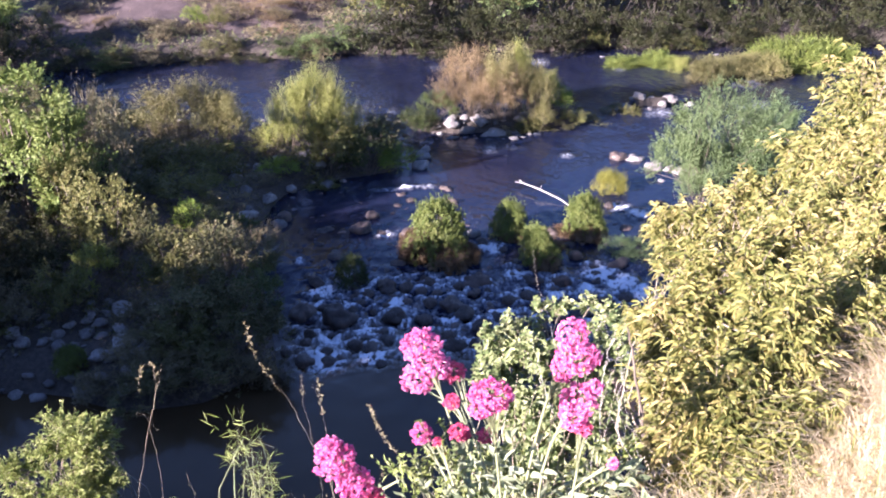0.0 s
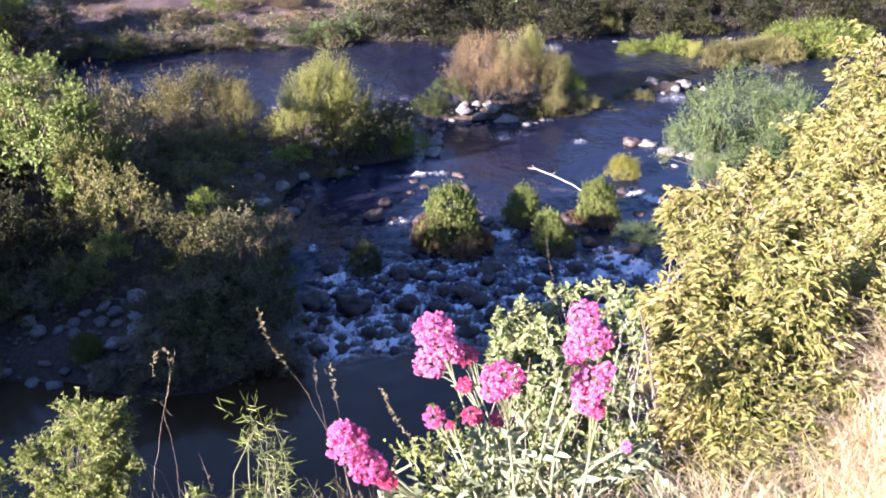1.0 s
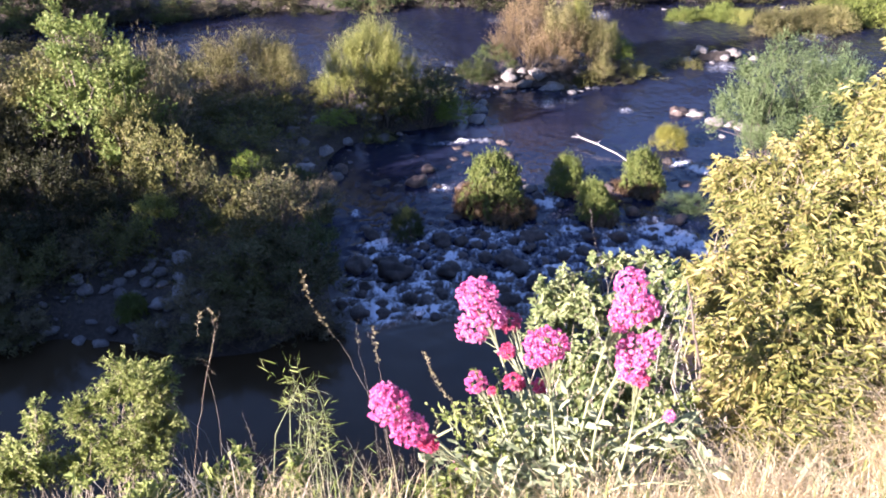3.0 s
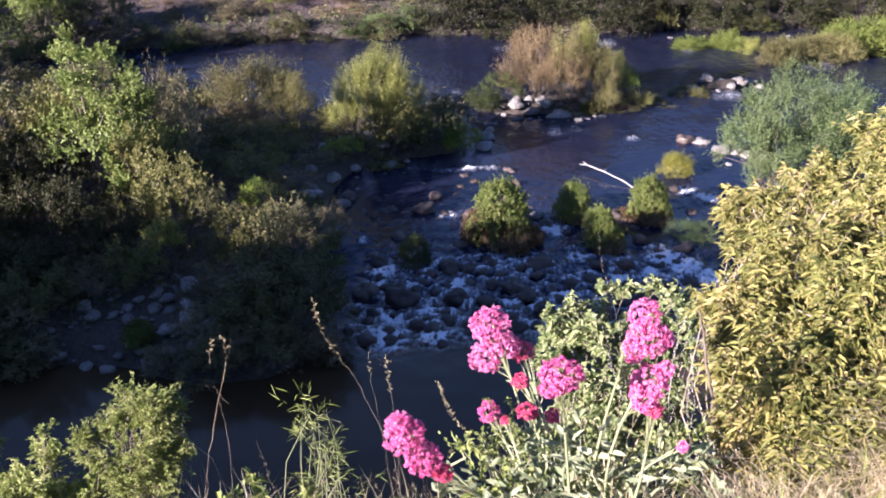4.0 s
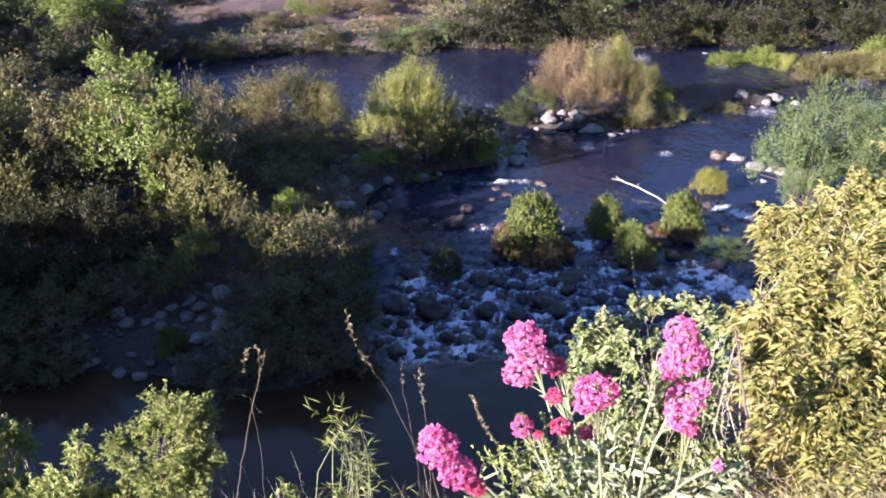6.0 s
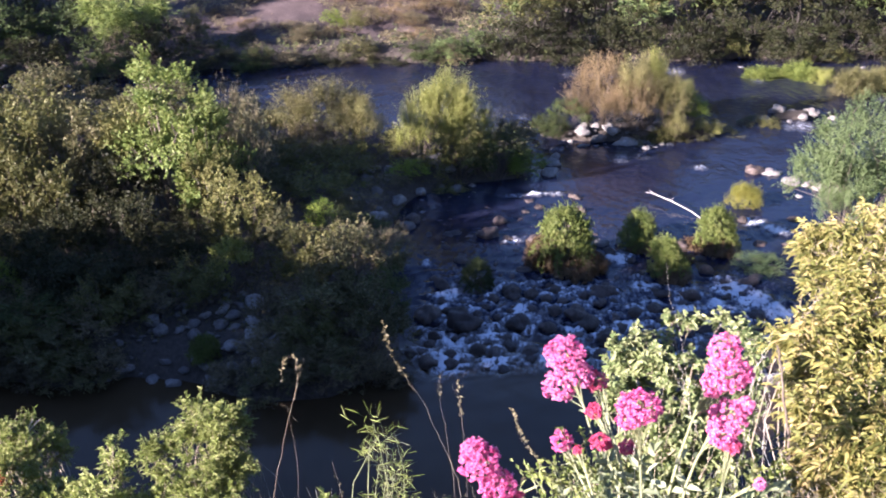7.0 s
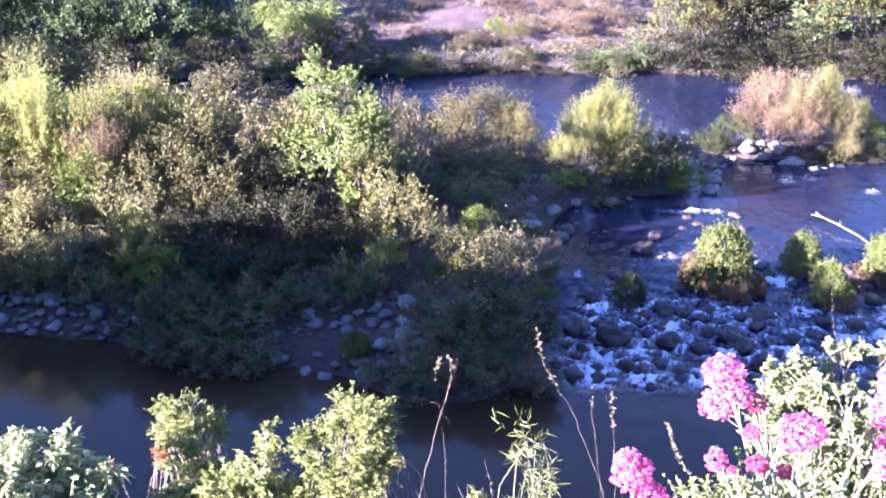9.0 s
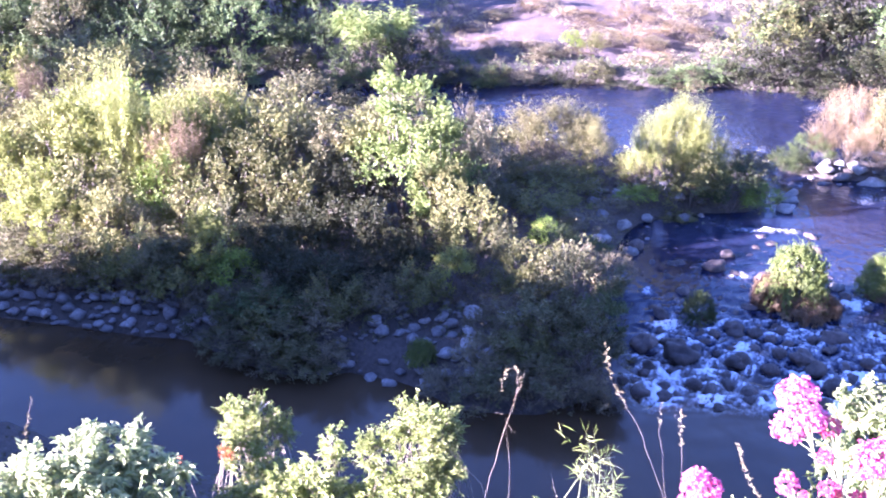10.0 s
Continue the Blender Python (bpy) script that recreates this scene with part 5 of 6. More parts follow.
def leafy(name, seed, foot, blobs, clumps, twigs, per, twig, leaf, wide, palette, label, category, wood=BARK, up=0.5, spread=0.8, droop=0.15, shell=0.4, limbs=2, thick=0.006, sunward=0.0):
    """A near shrub with lance-shaped leaves; blobs are in world metres, the branches rise from foot."""
    rng = np.random.default_rng(seed)
    foot, blobs = np.array(foot, float), np.array(blobs, float)
    vol = blobs[:, 3] * blobs[:, 4] * blobs[:, 5]
    pick = blobs[rng.choice(len(blobs), clumps, p=vol ** 0.6 / (vol ** 0.6).sum())]
    d = unit(rng.normal(size=(clumps, 3)))
    c = pick[:, :3] + pick[:, 3:] * d * rng.uniform(shell, 1.0, (clumps, 1))
    n = clumps * twigs
    start = np.repeat(c, twigs, 0) + rng.normal(size=(n, 3)) * np.repeat(pick[:, 3:].mean(1), twigs)[:, None] * 0.16
    way = unit(np.repeat(d, twigs, 0) * 0.6 + rng.normal(size=(n, 3)) * 0.6 + np.array([0, 0, up]))
    ln = twig * rng.uniform(0.6, 1.4, n)
    base = (start[:, None] + way[:, None] * (rng.uniform(0, 1, (n, per)) * ln[:, None])[..., None]).reshape(-1, 3)
    lw = unit(np.repeat(way, per, 0) + rng.normal(size=(n * per, 3)) * spread)
    shape = leaves if leaf < 0.03 else wide_leaves
    v, f = shape(rng, base, lw, leaf * rng.uniform(0.55, 1.3, n * per), wide * rng.uniform(0.7, 1.25, n * per), droop, facing=unit(np.repeat(d, twigs * per, 0) + np.array([0, 0, 0.45]) + sunward * np.array(S)))
    root = tagged(new(name), label, category)
    root.location = foot
    lines = []
    for j in range(0, clumps, limbs):
        lines.append((bent(rng, foot + rng.normal(size=3) * (0.05, 0.05, 0), c[j], 0.1) - foot, np.linspace(2.0, 0.5, 5) * thick))
    for j in range(0, n, 2):
        lines.append((np.stack([start[j] - way[j] * ln[j] * 0.6, start[j] + way[j] * ln[j]]) - foot, [thick * 0.35, thick * 0.12]))
    bv, bf = tubes(lines, 4)
    part("branchwork", mesh_of("branchwork", bv, bf, wood, True), root)["kind"] = "stuff"
    part("crown", mesh_of("crown", v - foot, f, LEAF[palette]), root)
    return root


leafy("bank_shrub", 813, (1.25, 3.4, 4.4),
      [(1.93, 4.48, 6.38, 0.21, 0.21, 0.21), (1.65, 4.29, 6.13, 0.17, 0.17, 0.17), (1.77, 3.92, 6.18, 0.26, 0.26, 0.26), (1.32, 4.23, 5.92, 0.15, 0.15, 0.15), (1.42, 3.66, 6.01, 0.21, 0.21, 0.21), (1.55, 3.30, 6.11, 0.21, 0.21, 0.21), (1.09, 4.25, 5.82, 0.11, 0.11, 0.11), (1.05, 3.31, 5.95, 0.19, 0.19, 0.19), (1.16, 2.86, 6.08, 0.17, 0.17, 0.17), (0.95, 3.73, 5.83, 0.10, 0.10, 0.10), (0.80, 3.12, 5.89, 0.12, 0.12, 0.12), (0.82, 2.55, 6.04, 0.14, 0.14, 0.14), (0.93, 2.38, 6.12, 0.12, 0.12, 0.12), (0.65, 2.51, 5.99, 0.08, 0.08, 0.08), (0.65, 2.27, 6.00, 0.08, 0.08, 0.08), (0.78, 2.21, 6.06, 0.09, 0.09, 0.09), (0.56, 2.26, 5.94, 0.05, 0.05, 0.05), (0.92, 2.21, 6.15, 0.06, 0.06, 0.06), (1.17, 2.56, 6.20, 0.12, 0.12, 0.12), (0.82, 3.70, 5.69, 0.06, 0.06, 0.06), (1.03, 4.38, 5.82, 0.07, 0.07, 0.07), (0.69, 2.13, 5.99, 0.07, 0.07, 0.07), (0.81, 2.08, 6.07, 0.05, 0.05, 0.05), (0.79, 2.30, 6.16, 0.07, 0.07, 0.07), (0.87, 2.35, 6.21, 0.08, 0.08, 0.08), (0.82, 2.20, 6.14, 0.06, 0.06, 0.06), (0.70, 2.25, 6.13, 0.06, 0.06, 0.06), (0.91, 2.45, 6.29, 0.09, 0.09, 0.09)],
      720, 9, 13, 0.075, 0.036, 0.0066, "near", "big golden-green shrub with narrow drooping sunlit leaves on the bank", "shrub", TWIG, 0.4, spread=0.95, droop=0.5, thick=0.0032)
leafy("bramble", 82, (0.85, 7.7, 1.2),
      [(0.99, 8.58, 3.3, 0.17, 0.17, 0.17), (1.45, 8.42, 3.35, 0.19, 0.19, 0.19), (0.58, 8.27, 3.07, 0.24, 0.24, 0.24), (1.03, 8.11, 3.07, 0.34, 0.34, 0.34), (1.48, 8.06, 3.1, 0.23, 0.23, 0.23), (0.49, 7.83, 2.88, 0.23, 0.23, 0.23), (0.89, 7.7, 2.73, 0.38, 0.38, 0.38), (1.35, 7.6, 2.68, 0.28, 0.28, 0.28), (0.34, 7.41, 2.4, 0.28, 0.28, 0.28), (0.87, 7.33, 2.35, 0.33, 0.33, 0.33)],
      150, 9, 9, 0.11, 0.066, 0.036, "bramble", "light green broad-leaved bush on the slope behind the pink flowers", "bush", TWIG, 0.5, 1.0, droop=0.25, thick=0.009)
leafy("low_green_plant", 83, (0.05, 2.2, 5.7), [(0.05, 2.2, 5.92, 0.22, 0.1, 0.12), (0.35, 2.2, 5.95, 0.2, 0.1, 0.12)],
      34, 6, 8, 0.06, 0.021, 0.0105, "lime", "low yellow-green leafy weed at the flowers' foot", "weed", STEM, 0.7, 1.0)
for i, x in enumerate((-1.32, -1.12, -0.95, -0.83, -0.66, -0.52, -0.36, -0.12)):     # yellow-green weeds along the brink
    y = 2.08 + 0.05 * math.sin(i * 2.4) + 0.75 * min(x + 0.6, 0)
    z = float(land(x, y))
    tagged(leafy("edge_weed", 700 + i, (x, y, z - 0.02), [(x, y, z + 0.1, 0.07, 0.04, 0.07), (x + 0.03, y, z + 0.17, 0.025, 0.025, 0.06)], 20, 4, 6, 0.035, 0.028, 0.0135, "lime", "small yellow-green leafy weed in the dry grass of the brink", "weed", STEM, 0.7, 1.0, limbs=1, thick=0.0016), group="weeds along the brink")
leafy("slope_bush", 84, (-2.6, 5.95, 1.9), [(-2.60, 5.93, 3.67, 0.21, 0.18, 0.14), (-2.84, 5.78, 3.44, 0.11, 0.11, 0.1), (-2.44, 5.91, 3.6, 0.17, 0.16, 0.15), (-2.62, 5.77, 3.44, 0.27, 0.21, 0.17), (-2.32, 5.82, 3.32, 0.11, 0.11, 0.11), (-2.5, 5.7, 3.2, 0.22, 0.18, 0.12)],
      130, 12, 13, 0.085, 0.031, 0.0095, "lime", "rounded lime-green bush with bare lower twigs on the slope", "bush", TWIG, 0.5, 0.8, shell=0.5, thick=0.0026)
leafy("slope_bush", 85, (-4.1, 6.4, 1.6), [(-4.31, 6.44, 2.99, 0.19, 0.19, 0.17), (-4.47, 6.38, 3.05, 0.12, 0.12, 0.12), (-4.17, 6.46, 2.9, 0.16, 0.16, 0.14), (-4.24, 6.24, 2.82, 0.2, 0.2, 0.2), (-4.03, 6.15, 2.7, 0.2, 0.2, 0.18)],
      90, 11, 12, 0.1, 0.035, 0.011, "lime", "small lime-green bush with reddish dead sprigs on the slope", "bush", TWIG, 0.8, 0.9, thick=0.006, sunward=0.6)
leafy("slope_bush", 86, (-3.2, 5.7, 2.0), [(-3.28, 5.91, 3.3, 0.07, 0.07, 0.17), (-3.24, 5.59, 3.17, 0.2, 0.2, 0.16), (-2.92, 5.69, 3.08, 0.12, 0.12, 0.1)],
      56, 8, 10, 0.09, 0.04, 0.014, "lime", "narrow upright lime-green sprig on the slope", "bush", TWIG, 1.0, 0.9, thick=0.005)
leafy("slope_bush", 87, (-3.5, 5.4, 2.15), [(-3.41, 5.47, 3.12, 0.18, 0.17, 0.14), (-3.75, 5.5, 2.95, 0.2, 0.18, 0.14)],
      56, 8, 10, 0.09, 0.04, 0.014, "lime", "low spreading lime-green bush on the slope", "bush", TWIG, 0.6, 0.9, thick=0.005)
leafy("broad_leaved_herb", 88, (-4.7, 4.85, 2.2), [(-4.77, 5.23, 3.30, 0.35, 0.28, 0.17), (-4.95, 4.82, 3.3, 0.42, 0.31, 0.15), (-5.06, 4.52, 3.38, 0.31, 0.22, 0.12), (-4.40, 5.19, 3.19, 0.25, 0.23, 0.12), (-4.67, 4.78, 3.29, 0.50, 0.35, 0.15)],
      110, 6, 8, 0.09, 0.085, 0.03, "herb", "pale grey-green herb with broad drooping lobed leaves on the slope", "wild plant", STEM, 0.25, 0.8, droop=0.35, thick=0.006, sunward=1.6)
leafy("rusty_weed", 89, (-4.45, 6.0, 1.75), [(-4.65, 5.95, 2.82, 0.06, 0.06, 0.05), (-4.39, 6.15, 2.84, 0.05, 0.06, 0.08)], 7, 4, 6, 0.06, 0.045, 0.013, "red", "rust-red dead leaves on thin stalks", "weed", TWIG, 0.6, 1.0, limbs=1, thick=0.003)
leafy("shore_sprig", 90, (-8.75, 12.75, 0.2), [(-8.8, 12.7, 0.72, 0.14, 0.12, 0.18)], 16, 5, 8, 0.1, 0.06, 0.026, "lime", "pale sunlit sprig standing over the shore cobbles", "shrub", TWIG, 0.8, 0.9)
leafy("pale_rosette", 91, (0.75, 1.93, 5.92), [(0.75, 1.93, 6.0, 0.04, 0.04, 0.02)], 9, 3, 6, 0.03, 0.042, 0.018, "glaucous", "small pale grey rosette in the dry grass", "weed", STEM, 0.3, 1.0, limbs=1, thick=0.002)


# ---- red valerian ----
def florets(rng, centre, size, count):
    """Small five-petalled flowers over the outer half of an ellipsoid, in little bunches."""
    many = max(16, count // 13)
    k = np.arange(many) + 0.5
    up, turn = 1 - 2 * k / many, k * 2.39996
    flat = np.sqrt(1 - up * up)
    bunch = unit(np.stack([np.cos(turn) * flat, np.sin(turn) * flat, up], 1) + rng.normal(size=(many, 3)) * 0.22)
    reach = rng.uniform(0.8, 1.03, many) * np.where(rng.random(many) < 0.14, 0.65, 1.0)
    pick = rng.integers(many, size=count)
    lump = 1.4 / math.sqrt(many)
    off = unit(rng.normal(size=(count, 3)))
    d = unit(bunch[pick] + off * lump)
    c = np.array(centre) + (bunch[pick] * reach[pick][:, None] + off * lump * rng.uniform(0.5, 1.0, (count, 1))) * np.array(size)
    face = unit(d + rng.normal(size=(count, 3)) * 0.35 + np.array([0, -0.1, 0.35]))
    a = unit(np.cross(face, rng.normal(size=(count, 3))))
    b = np.cross(face, a)
    v, f, k = [], [], 0
    for p in range(5):
        t = p * 2 * math.pi / 5
        way = a * math.cos(t) + b * math.sin(t)
        cross = b * math.cos(t) - a * math.sin(t)
        r = 0.0029 * rng.uniform(0.8, 1.25, (count, 1))
        v += [c - face * 0.002, c + way * r * 0.6 + cross * r * 0.38, c + way * r + face * 0.0012, c + way * r * 0.6 - cross * r * 0.38]
    v = np.stack(v, 1).reshape(-1, 3)
    i = np.arange(count)[:, None] * 20
    return v, np.concatenate([i + 4 * p + np.array([0, 1, 2, 3]) for p in range(5)])


def join(arrays):
    vs, fs, at = [], [], 0
    for v, f in arrays:
        vs.append(v)
        fs.append(f + at)
        at += len(v)
    return np.concatenate(vs), np.concatenate(fs)


# heads: lobes of (x, z, half width, half height) and how far ahead they stand
HEADS = [
    ("petal", 2.0, [(-0.05, 6.44, 0.045, 0.04), (-0.06, 6.36, 0.037, 0.033), (-0.03, 6.395, 0.042, 0.035)]),
    ("petal_red", 2.03, [(0.02, 6.36, 0.028, 0.022)]),
    ("petal", 1.97, [(0.11, 6.34, 0.048, 0.035), (0.09, 6.31, 0.03, 0.025)]),
    ("petal", 1.96, [(-0.24, 6.17, 0.05, 0.043), (-0.2, 6.11, 0.043, 0.035), (-0.25, 6.2, 0.033, 0.027)]),
    ("petal_red", 1.97, [(-0.155, 6.065, 0.022, 0.02)]),
    ("petal", 2.02, [(0.29, 6.47, 0.035, 0.03), (0.3, 6.41, 0.046, 0.036), (0.275, 6.38, 0.028, 0.027), (0.335, 6.41, 0.022, 0.028)]),
    ("petal", 2.0, [(0.31, 6.31, 0.043, 0.035), (0.3, 6.265, 0.03, 0.03), (0.345, 6.34, 0.02, 0.018)]),
    ("petal_red", 2.0, [(0.325, 6.235, 0.02, 0.017)]),
    ("petal", 1.98, [(-0.05, 6.23, 0.025, 0.024)]),
    ("petal_red", 1.99, [(0.1, 6.22, 0.019, 0.016)]),
    ("petal_red", 2.0, [(0.04, 6.22, 0.024, 0.018)]),
    ("petal_red", 1.99, [(-0.012, 6.2, 0.01, 0.01)]),
    ("petal", 1.97, [(-0.08, 6.01, 0.021, 0.019)]),
    ("petal", 2.0, [(0.4, 6.14, 0.013, 0.011)]),
    ("petal_red", 2.02, [(0.02, 6.29, 0.02, 0.014)]),
]
# how far each head stands from the eye of the path, as a share of the plan's distance
REACH = [1.2, 1.2, 0.93, 0.96, 0.96, 0.97, 0.97, 0.97, 1.14, 1.1, 1.1, 1.12, 1.14, 1.0, 1.12]
EYE = np.array((-0.03, -0.01, 7.497))
valerian = tagged(new("red_valerian"), "flowering red valerian with pink heads and grey-green leaves", "wildflower")
valerian.location = (0.2, 2.05, 5.84)
V0 = np.array((0.2, 2.05, 5.84))
rng = np.random.default_rng(95)
for (palette, y, plan), k in zip(HEADS, REACH):
    lobes = [(EYE[0] + k * (x - EYE[0]), EYE[2] + k * (z - EYE[2]), w * k, h * k) for x, z, w, h in plan]
    y = EYE[1] + k * (y - EYE[1])
    done = [florets(rng, (x, y, z), (w * 1.02, w * 0.95, h * 1.1), int(380 + 760000 * w * h)) for x, z, w, h in lobes]
    v, f = join(done)
    part("flower_head", mesh_of("flower_head", v - V0, f, LEAF[palette]), valerian)
    # the stalk, a spray of side stalks under the head, and paired leaves
    x, z, w, h = lobes[0]
    low = min(l[1] - l[3] for l in lobes)
    foot = V0 + np.array([0.25 * (x - 0.2) + rng.normal() * 0.03, rng.normal() * 0.04, 0.0])
    top = np.array([x, y + w * 0.5, z + h * 0.1])
    line = bent(rng, foot, top, 0.05, 7)
    bv, bf = tubes([(line, np.linspace(0.0042, 0.0024, 7))], 6)
    part("stalk", mesh_of("stalk", bv - V0, bf, STEM, True), valerian)
    lines = []
    for lx, lz, lw, lh in lobes:
        for _ in range(9):
            e = np.array([lx, y, lz]) + unit(rng.normal(size=3)) * np.array([lw, lw, lh]) * 0.8
            lines.append((np.stack([line[4] + (line[5] - line[4]) * rng.random(), e]), [0.0014, 0.0008]))
    bv, bf = tubes(lines, 5)
    part("flower_spray", mesh_of("flower_spray", bv - V0, bf, STEM, True), valerian)["kind"] = "stuff"
    at = np.repeat(line[[1, 2, 3, 4]], 2, 0) + rng.normal(size=(8, 3)) * 0.004
    a = rng.uniform(0, 6.28)
    way = np.array([[math.cos(a + k * math.pi + (k // 2) * 1.57), math.sin(a + k * math.pi + (k // 2) * 1.57), 0.55] for k in range(8)])
    size = np.repeat([1.0, 1.0, 0.75, 0.45], 2)
    v, f = wide_leaves(rng, at, unit(way), 0.06 * size, 0.022 * size, 0.3)
    part("foliage", mesh_of("foliage", v - V0, f, LEAF["glaucous"]), valerian)
leafy("valerian_seedling", 96, (0.3, 2.0, 5.84), [(0.3, 2.0, 6.0, 0.22, 0.1, 0.12), (0.02, 2.05, 5.95, 0.14, 0.1, 0.1), (0.42, 2.05, 5.97, 0.1, 0.08, 0.1)], 20, 4, 5, 0.07, 0.045, 0.016, "glaucous", "grey-green leafy young valerian without flowers", "wildflower", STEM, 0.8, 0.9, limbs=1, thick=0.003)


# ---- dry stalks ----
def stalk(name, label, category, lines, mat=TWIG, pods=0, pod=0.004, seed=0, pod_from=0.0, pod_to=0.5, k=1.0):
    """Thin bare stalks through (x, y, z) points, with small seed pods along the upper reach; k sets them further off, larger by as much."""
    rng = np.random.default_rng(seed)
    if k != 1.0:
        lines = [([tuple(EYE + k * (np.array(p) - EYE)) for p in pts], r0 * k, r1 * k) for pts, r0, r1 in lines]
        x, y, z = lines[0][0][-1]
        lines[0][0].append((x, y + 0.05, min(z, float(land(x, y + 0.05))) - 0.02))
        pod = pod * k
    p0 = np.array(lines[0][0][-1], float)
    root = tagged(new(name), label, category)
    root.location = p0
    for pts, r0, r1 in lines:
        pts = np.array(pts, float)
        t = np.linspace(0, len(pts) - 1, len(pts) * 4)
        steps = np.arange(len(pts))
        fine = np.stack([np.interp(t, steps, pts[:, j]) for j in range(3)], 1) + rng.normal(size=(len(t), 3)) * 0.0025
        bv, bf = tubes([(fine, np.linspace(r0, r1, len(t)) * (0.24 if k == 1.0 else 0.13))], 5)
        part("stem", mesh_of("stem", bv - p0, bf, mat, True), root)
    if pods:
        pts = np.array(lines[0][0], float)
        t = rng.uniform(pod_from, pod_to, pods) * (len(pts) - 1)
        c = np.stack([np.interp(t, np.arange(len(pts)), pts[:, j]) for j in range(3)], 1)
        v, f = wide_leaves(rng, c, unit(rng.normal(size=(pods, 3)) + np.array([0, 0, 0.8])), pod * rng.uniform(1.8, 3.6, pods), pod * 1.2, 0.0, 0.5)
        part("seed_head", mesh_of("seed_head", v - p0, f, LEAF["brown"]), root)["kind"] = "stuff"
    return root


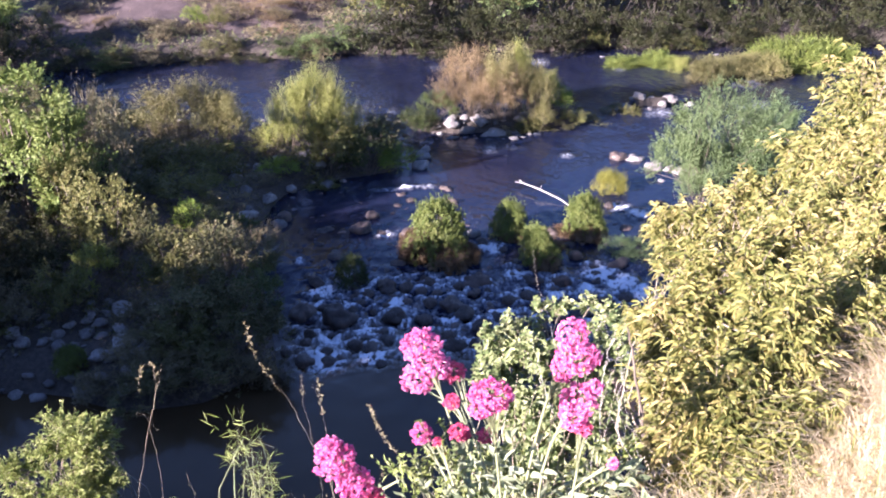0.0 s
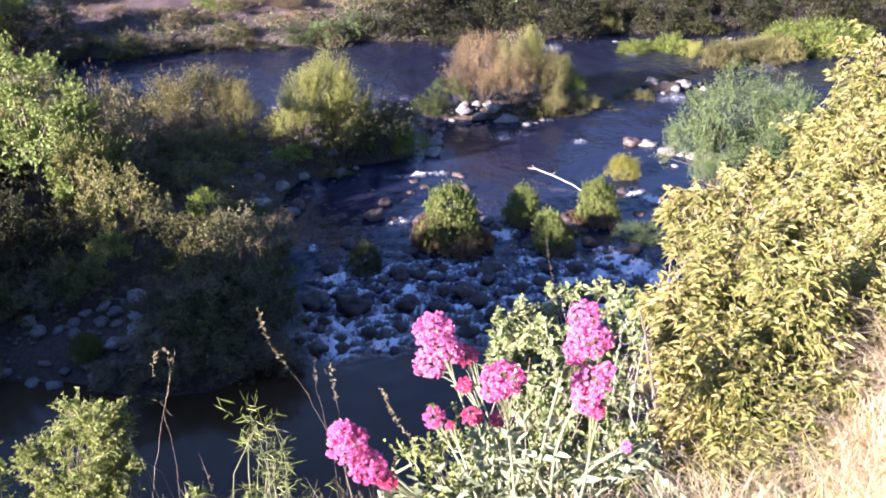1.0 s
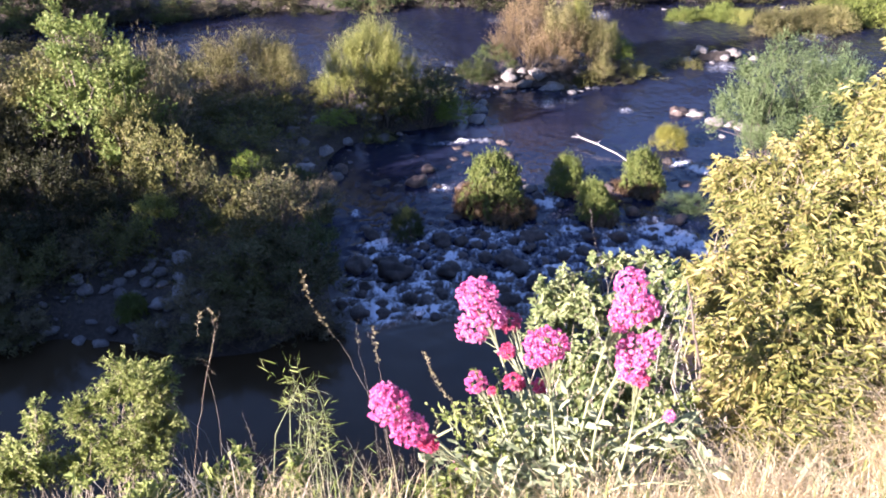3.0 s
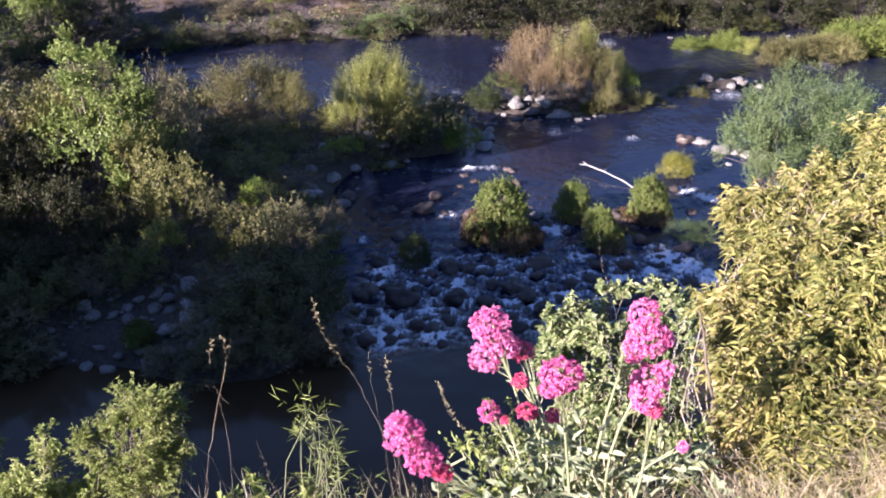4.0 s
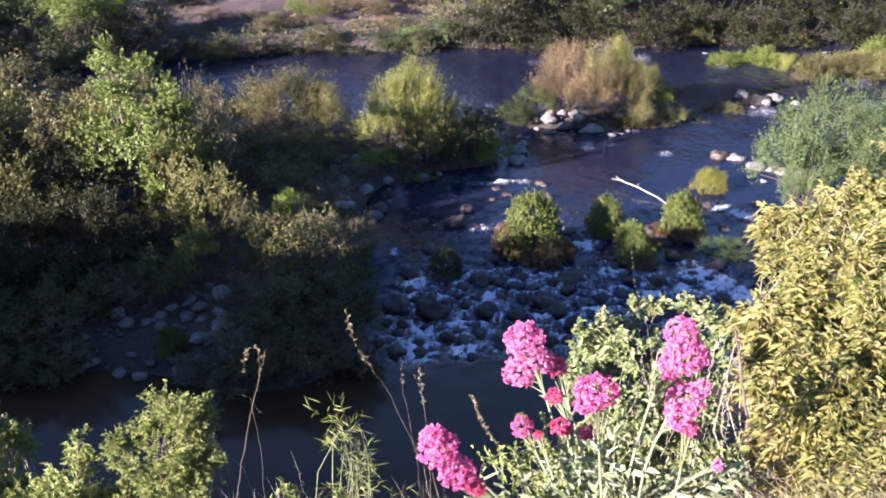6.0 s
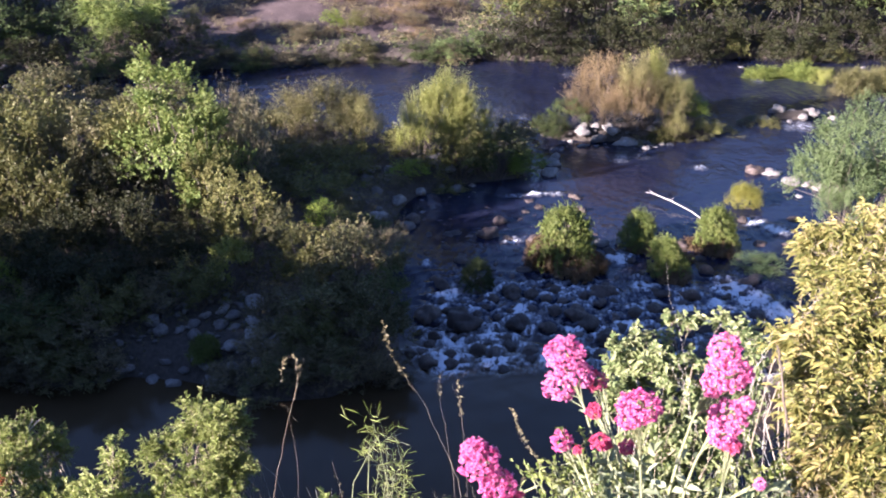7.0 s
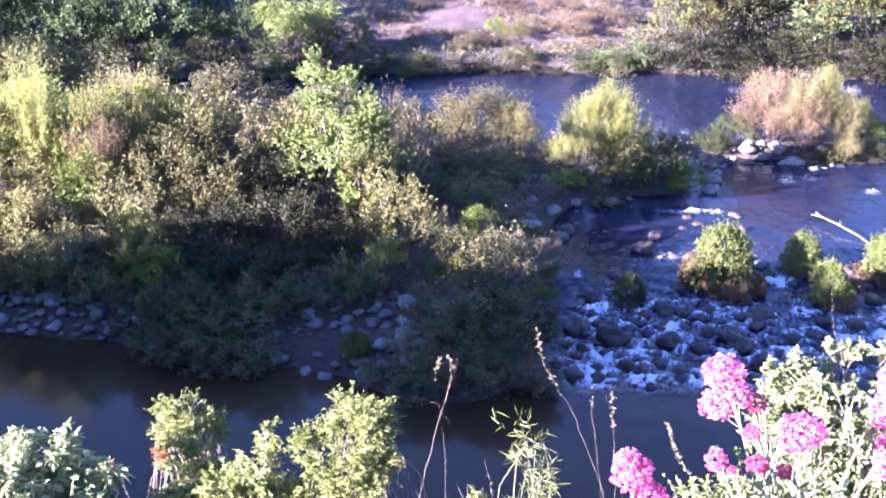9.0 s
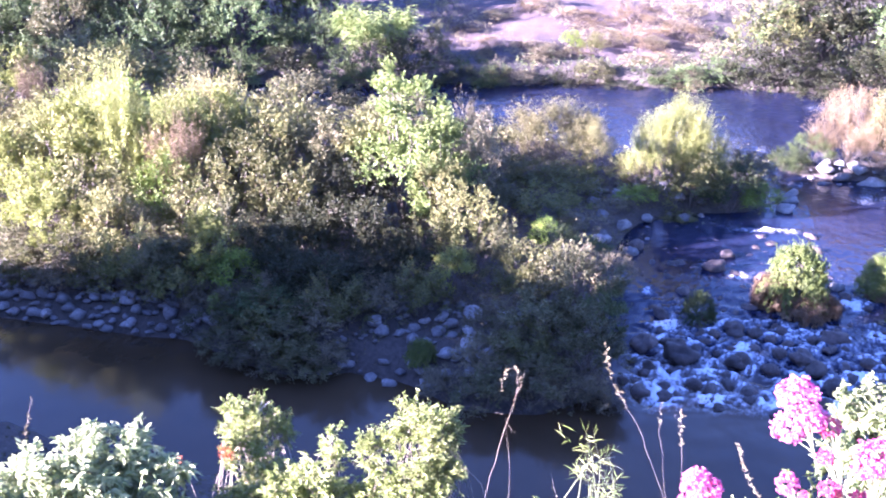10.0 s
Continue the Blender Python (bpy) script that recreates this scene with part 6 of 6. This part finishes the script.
DRY = "dry stalks on the bank's edge"
for made in (
    stalk("dry_stalk", "tall bent dry stalk with seed pods", "weed", [([(-0.47, 2.1, 6.44), (-0.45, 2.1, 6.35), (-0.39, 2.1, 6.26), (-0.34, 2.1, 6.15), (-0.29, 2.1, 6.02), (-0.26, 2.1, 5.82)], 0.0012, 0.003)], pods=34, pod=0.0045, seed=1, pod_to=0.3, k=1.8),
    stalk("dry_stalk", "thin forked dry stalk with pods", "weed", [([(-0.3, 2.1, 6.3), (-0.29, 2.1, 6.2), (-0.28, 2.1, 6.1), (-0.27, 2.1, 5.82)], 0.0012, 0.0026), ([(-0.315, 2.1, 6.29), (-0.297, 2.1, 6.25), (-0.292, 2.1, 6.2)], 0.001, 0.002)], pods=22, pod=0.004, seed=2, pod_to=0.25, k=1.25),
    stalk("dry_stalk", "thin straight dry stalk", "weed", [([(-0.34, 2.1, 6.32), (-0.34, 2.1, 6.23), (-0.32, 2.1, 6.12), (-0.28, 2.1, 5.84)], 0.0008, 0.0022)], pods=6, pod=0.003, seed=3, pod_to=0.2, k=1.4),
    stalk("dry_stalk", "curled dead weed stalk with a hooked tip", "weed", [([(-0.765, 2.2, 6.2), (-0.757, 2.2, 6.265), (-0.735, 2.2, 6.285), (-0.72, 2.2, 6.27), (-0.722, 2.2, 6.21), (-0.75, 2.2, 6.1), (-0.79, 2.2, 5.93), (-0.83, 2.2, 5.72)], 0.002, 0.003),
                                                                                    ([(-0.7, 2.2, 6.28), (-0.718, 2.2, 6.22), (-0.735, 2.2, 6.15)], 0.0012, 0.002), ([(-0.78, 2.2, 6.14), (-0.755, 2.2, 6.135), (-0.74, 2.2, 6.1), (-0.725, 2.2, 6.09)], 0.0012, 0.0015),
                                                                                    ([(-0.75, 2.2, 6.1), (-0.735, 2.2, 5.98), (-0.74, 2.2, 5.74)], 0.0015, 0.0022)], pods=12, pod=0.004, seed=4, pod_to=0.45, k=1.5),
    stalk("dry_stalk", "leaning dry grass stalk with a loose panicle", "weed", [([(-0.18, 2.15, 6.2), (-0.15, 2.15, 6.12), (-0.09, 2.15, 6.03), (0.01, 2.15, 5.9), (0.05, 2.15, 5.78)], 0.0006, 0.0018)], pods=60, pod=0.0035, seed=5, pod_to=0.4),
    stalk("dry_stalk", "pale bare stalk rising behind the flowers", "weed", [([(0.2, 2.3, 6.55), (0.21, 2.3, 6.48), (0.22, 2.3, 6.44), (0.25, 2.3, 6.36), (0.3, 2.3, 6.1), (0.33, 2.3, 5.5)], 0.0009, 0.0018)], BLEACHED, seed=6, k=3.2),
    stalk("dry_stalk", "bleached forked twig between flower and shrub", "weed", [([(0.46, 2.3, 6.4), (0.44, 2.3, 6.25), (0.4, 2.3, 6.08), (0.35, 2.3, 5.92), (0.32, 2.3, 5.6)], 0.0015, 0.003), ([(0.39, 2.3, 6.37), (0.45, 2.3, 6.25), (0.48, 2.3, 6.08), (0.46, 2.3, 5.7)], 0.0014, 0.0028), ([(0.5, 2.3, 6.3), (0.45, 2.3, 6.2), (0.42, 2.3, 6.0)], 0.001, 0.002)], BLEACHED, seed=7, k=1.35),
    stalk("dead_twig", "white forked dead twigs between the flowers and the shrub", "weed", [([(0.459, 2.4, 6.282), (0.454, 2.4, 6.257), (0.442, 2.4, 6.214), (0.434, 2.4, 6.163), (0.430, 2.4, 6.111), (0.436, 2.4, 5.951), (0.450, 2.4, 5.766)], 0.0016, 0.0034), ([(0.425, 2.4, 6.210), (0.442, 2.4, 6.231), (0.457, 2.4, 6.262)], 0.001, 0.002), ([(0.491, 2.4, 6.213), (0.466, 2.4, 6.198), (0.446, 2.4, 6.194), (0.433, 2.4, 6.149)], 0.001, 0.002), ([(0.478, 2.4, 6.165), (0.488, 2.4, 6.131), (0.479, 2.4, 6.096), (0.483, 2.4, 6.026), (0.489, 2.4, 5.881), (0.493, 2.4, 5.749)], 0.0016, 0.003), ([(0.459, 2.4, 6.138), (0.444, 2.4, 6.125), (0.430, 2.4, 6.114)], 0.001, 0.002), ([(0.504, 2.4, 6.118), (0.487, 2.4, 6.079), (0.484, 2.4, 6.035)], 0.001, 0.002), ([(0.419, 2.4, 6.316), (0.413, 2.4, 6.293), (0.400, 2.4, 6.272)], 0.001, 0.002), ([(0.239, 2.4, 6.238), (0.262, 2.4, 6.172), (0.272, 2.4, 6.112), (0.297, 2.4, 6.051), (0.336, 2.4, 5.946)], 0.0014, 0.0026), ([(0.218, 2.4, 6.221), (0.257, 2.4, 6.154), (0.271, 2.4, 6.117)], 0.001, 0.002)], BLEACHED, seed=11),
    stalk("dry_stalk", "dark woody dead stem with side spurs", "weed", [([(0.49, 2.4, 6.3), (0.51, 2.4, 6.19), (0.55, 2.4, 6.02), (0.56, 2.4, 5.91), (0.56, 2.4, 5.75), (0.54, 2.4, 5.45)], 0.011, 0.026), ([(0.53, 2.4, 6.0), (0.555, 2.4, 5.96)], 0.009, 0.014)], BARK, seed=8),
    stalk("dry_stalk", "dead stalk standing among slope plants", "weed", [([(-4.2, 4.0, 4.55), (-4.27, 4.0, 4.35), (-4.35, 4.0, 4.1), (-4.43, 4.0, 3.4)], 0.003, 0.006)], pods=26, pod=0.009, seed=9, pod_to=0.5, k=1.35),
    stalk("dead_twig", "bare bleached twig standing out of a small bush", "weed", [([(-4.23, 6.51, 3.2), (-4.25, 6.45, 3.13), (-4.24, 6.36, 2.99), (-4.23, 6.25, 2.7), (-4.2, 6.3, 1.6)], 0.012, 0.03), ([(-4.17, 6.52, 3.2), (-4.2, 6.5, 3.17), (-4.245, 6.44, 3.11)], 0.01, 0.016)], BLEACHED, seed=10),
):
    tagged(made, group=DRY)
rng = np.random.default_rng(44)
for i in range(44):       # a russet tuft and scattered fine stalks
    x = -0.2 + rng.normal() * 0.05 if i < 30 else rng.uniform(-1.3, 0.2)
    y = rng.uniform(2.02, 2.2)
    z = float(land(x, y))
    h = rng.uniform(0.2, 0.42) if i < 30 else rng.uniform(0.15, 0.36)
    lean = rng.normal() * 0.09
    tagged(stalk("dry_stalk", "fine russet dry grass stalk", "weed", [([(x + lean, y, z + h), (x + lean * 0.5, y, z + h * 0.6), (x, y, z - 0.02)], 0.0006, 0.0014)], RUSSET if i < 30 else TWIG, pods=int(rng.integers(0, 10)), pod=0.003, seed=100 + i, pod_to=0.4), group=DRY)
for i in range(46):       # pale dead twigs in the tangle round the flowers
    x, y = rng.uniform(0.14, 0.68), rng.uniform(2.1, 2.45)
    z = float(land(x, y))
    h, lean, back = rng.uniform(0.3, 0.62), rng.normal() * 0.14, rng.normal() * 0.06
    top = (x + lean, y + back, z + h)
    fork = (x + lean * 0.55 + rng.normal() * 0.01, y + back * 0.5, z + h * 0.6)
    tagged(stalk("dead_twig", "thin bleached dead twig among the flower stems", "weed", [([top, fork, (x + lean * 0.2, y, z + h * 0.25), (x, y, z - 0.02)], 0.0016, 0.0042), ([(top[0] + rng.normal() * 0.07, top[1], top[2] - 0.03), fork], 0.0012, 0.0026)], BLEACHED if i % 2 else TWIG, seed=300 + i), group=DRY)
leafy("green_weed", 97, (-0.66, 3.1, 4.35), [(-0.68, 3.12, 5.36, 0.07, 0.07, 0.24), (-0.62, 3.1, 5.2, 0.12, 0.08, 0.16)], 24, 3, 5, 0.1, 0.05, 0.002, "lime", "spindly green weed with narrow leaves", "weed", STEM, 0.9, 0.8, limbs=1, thick=0.0018)
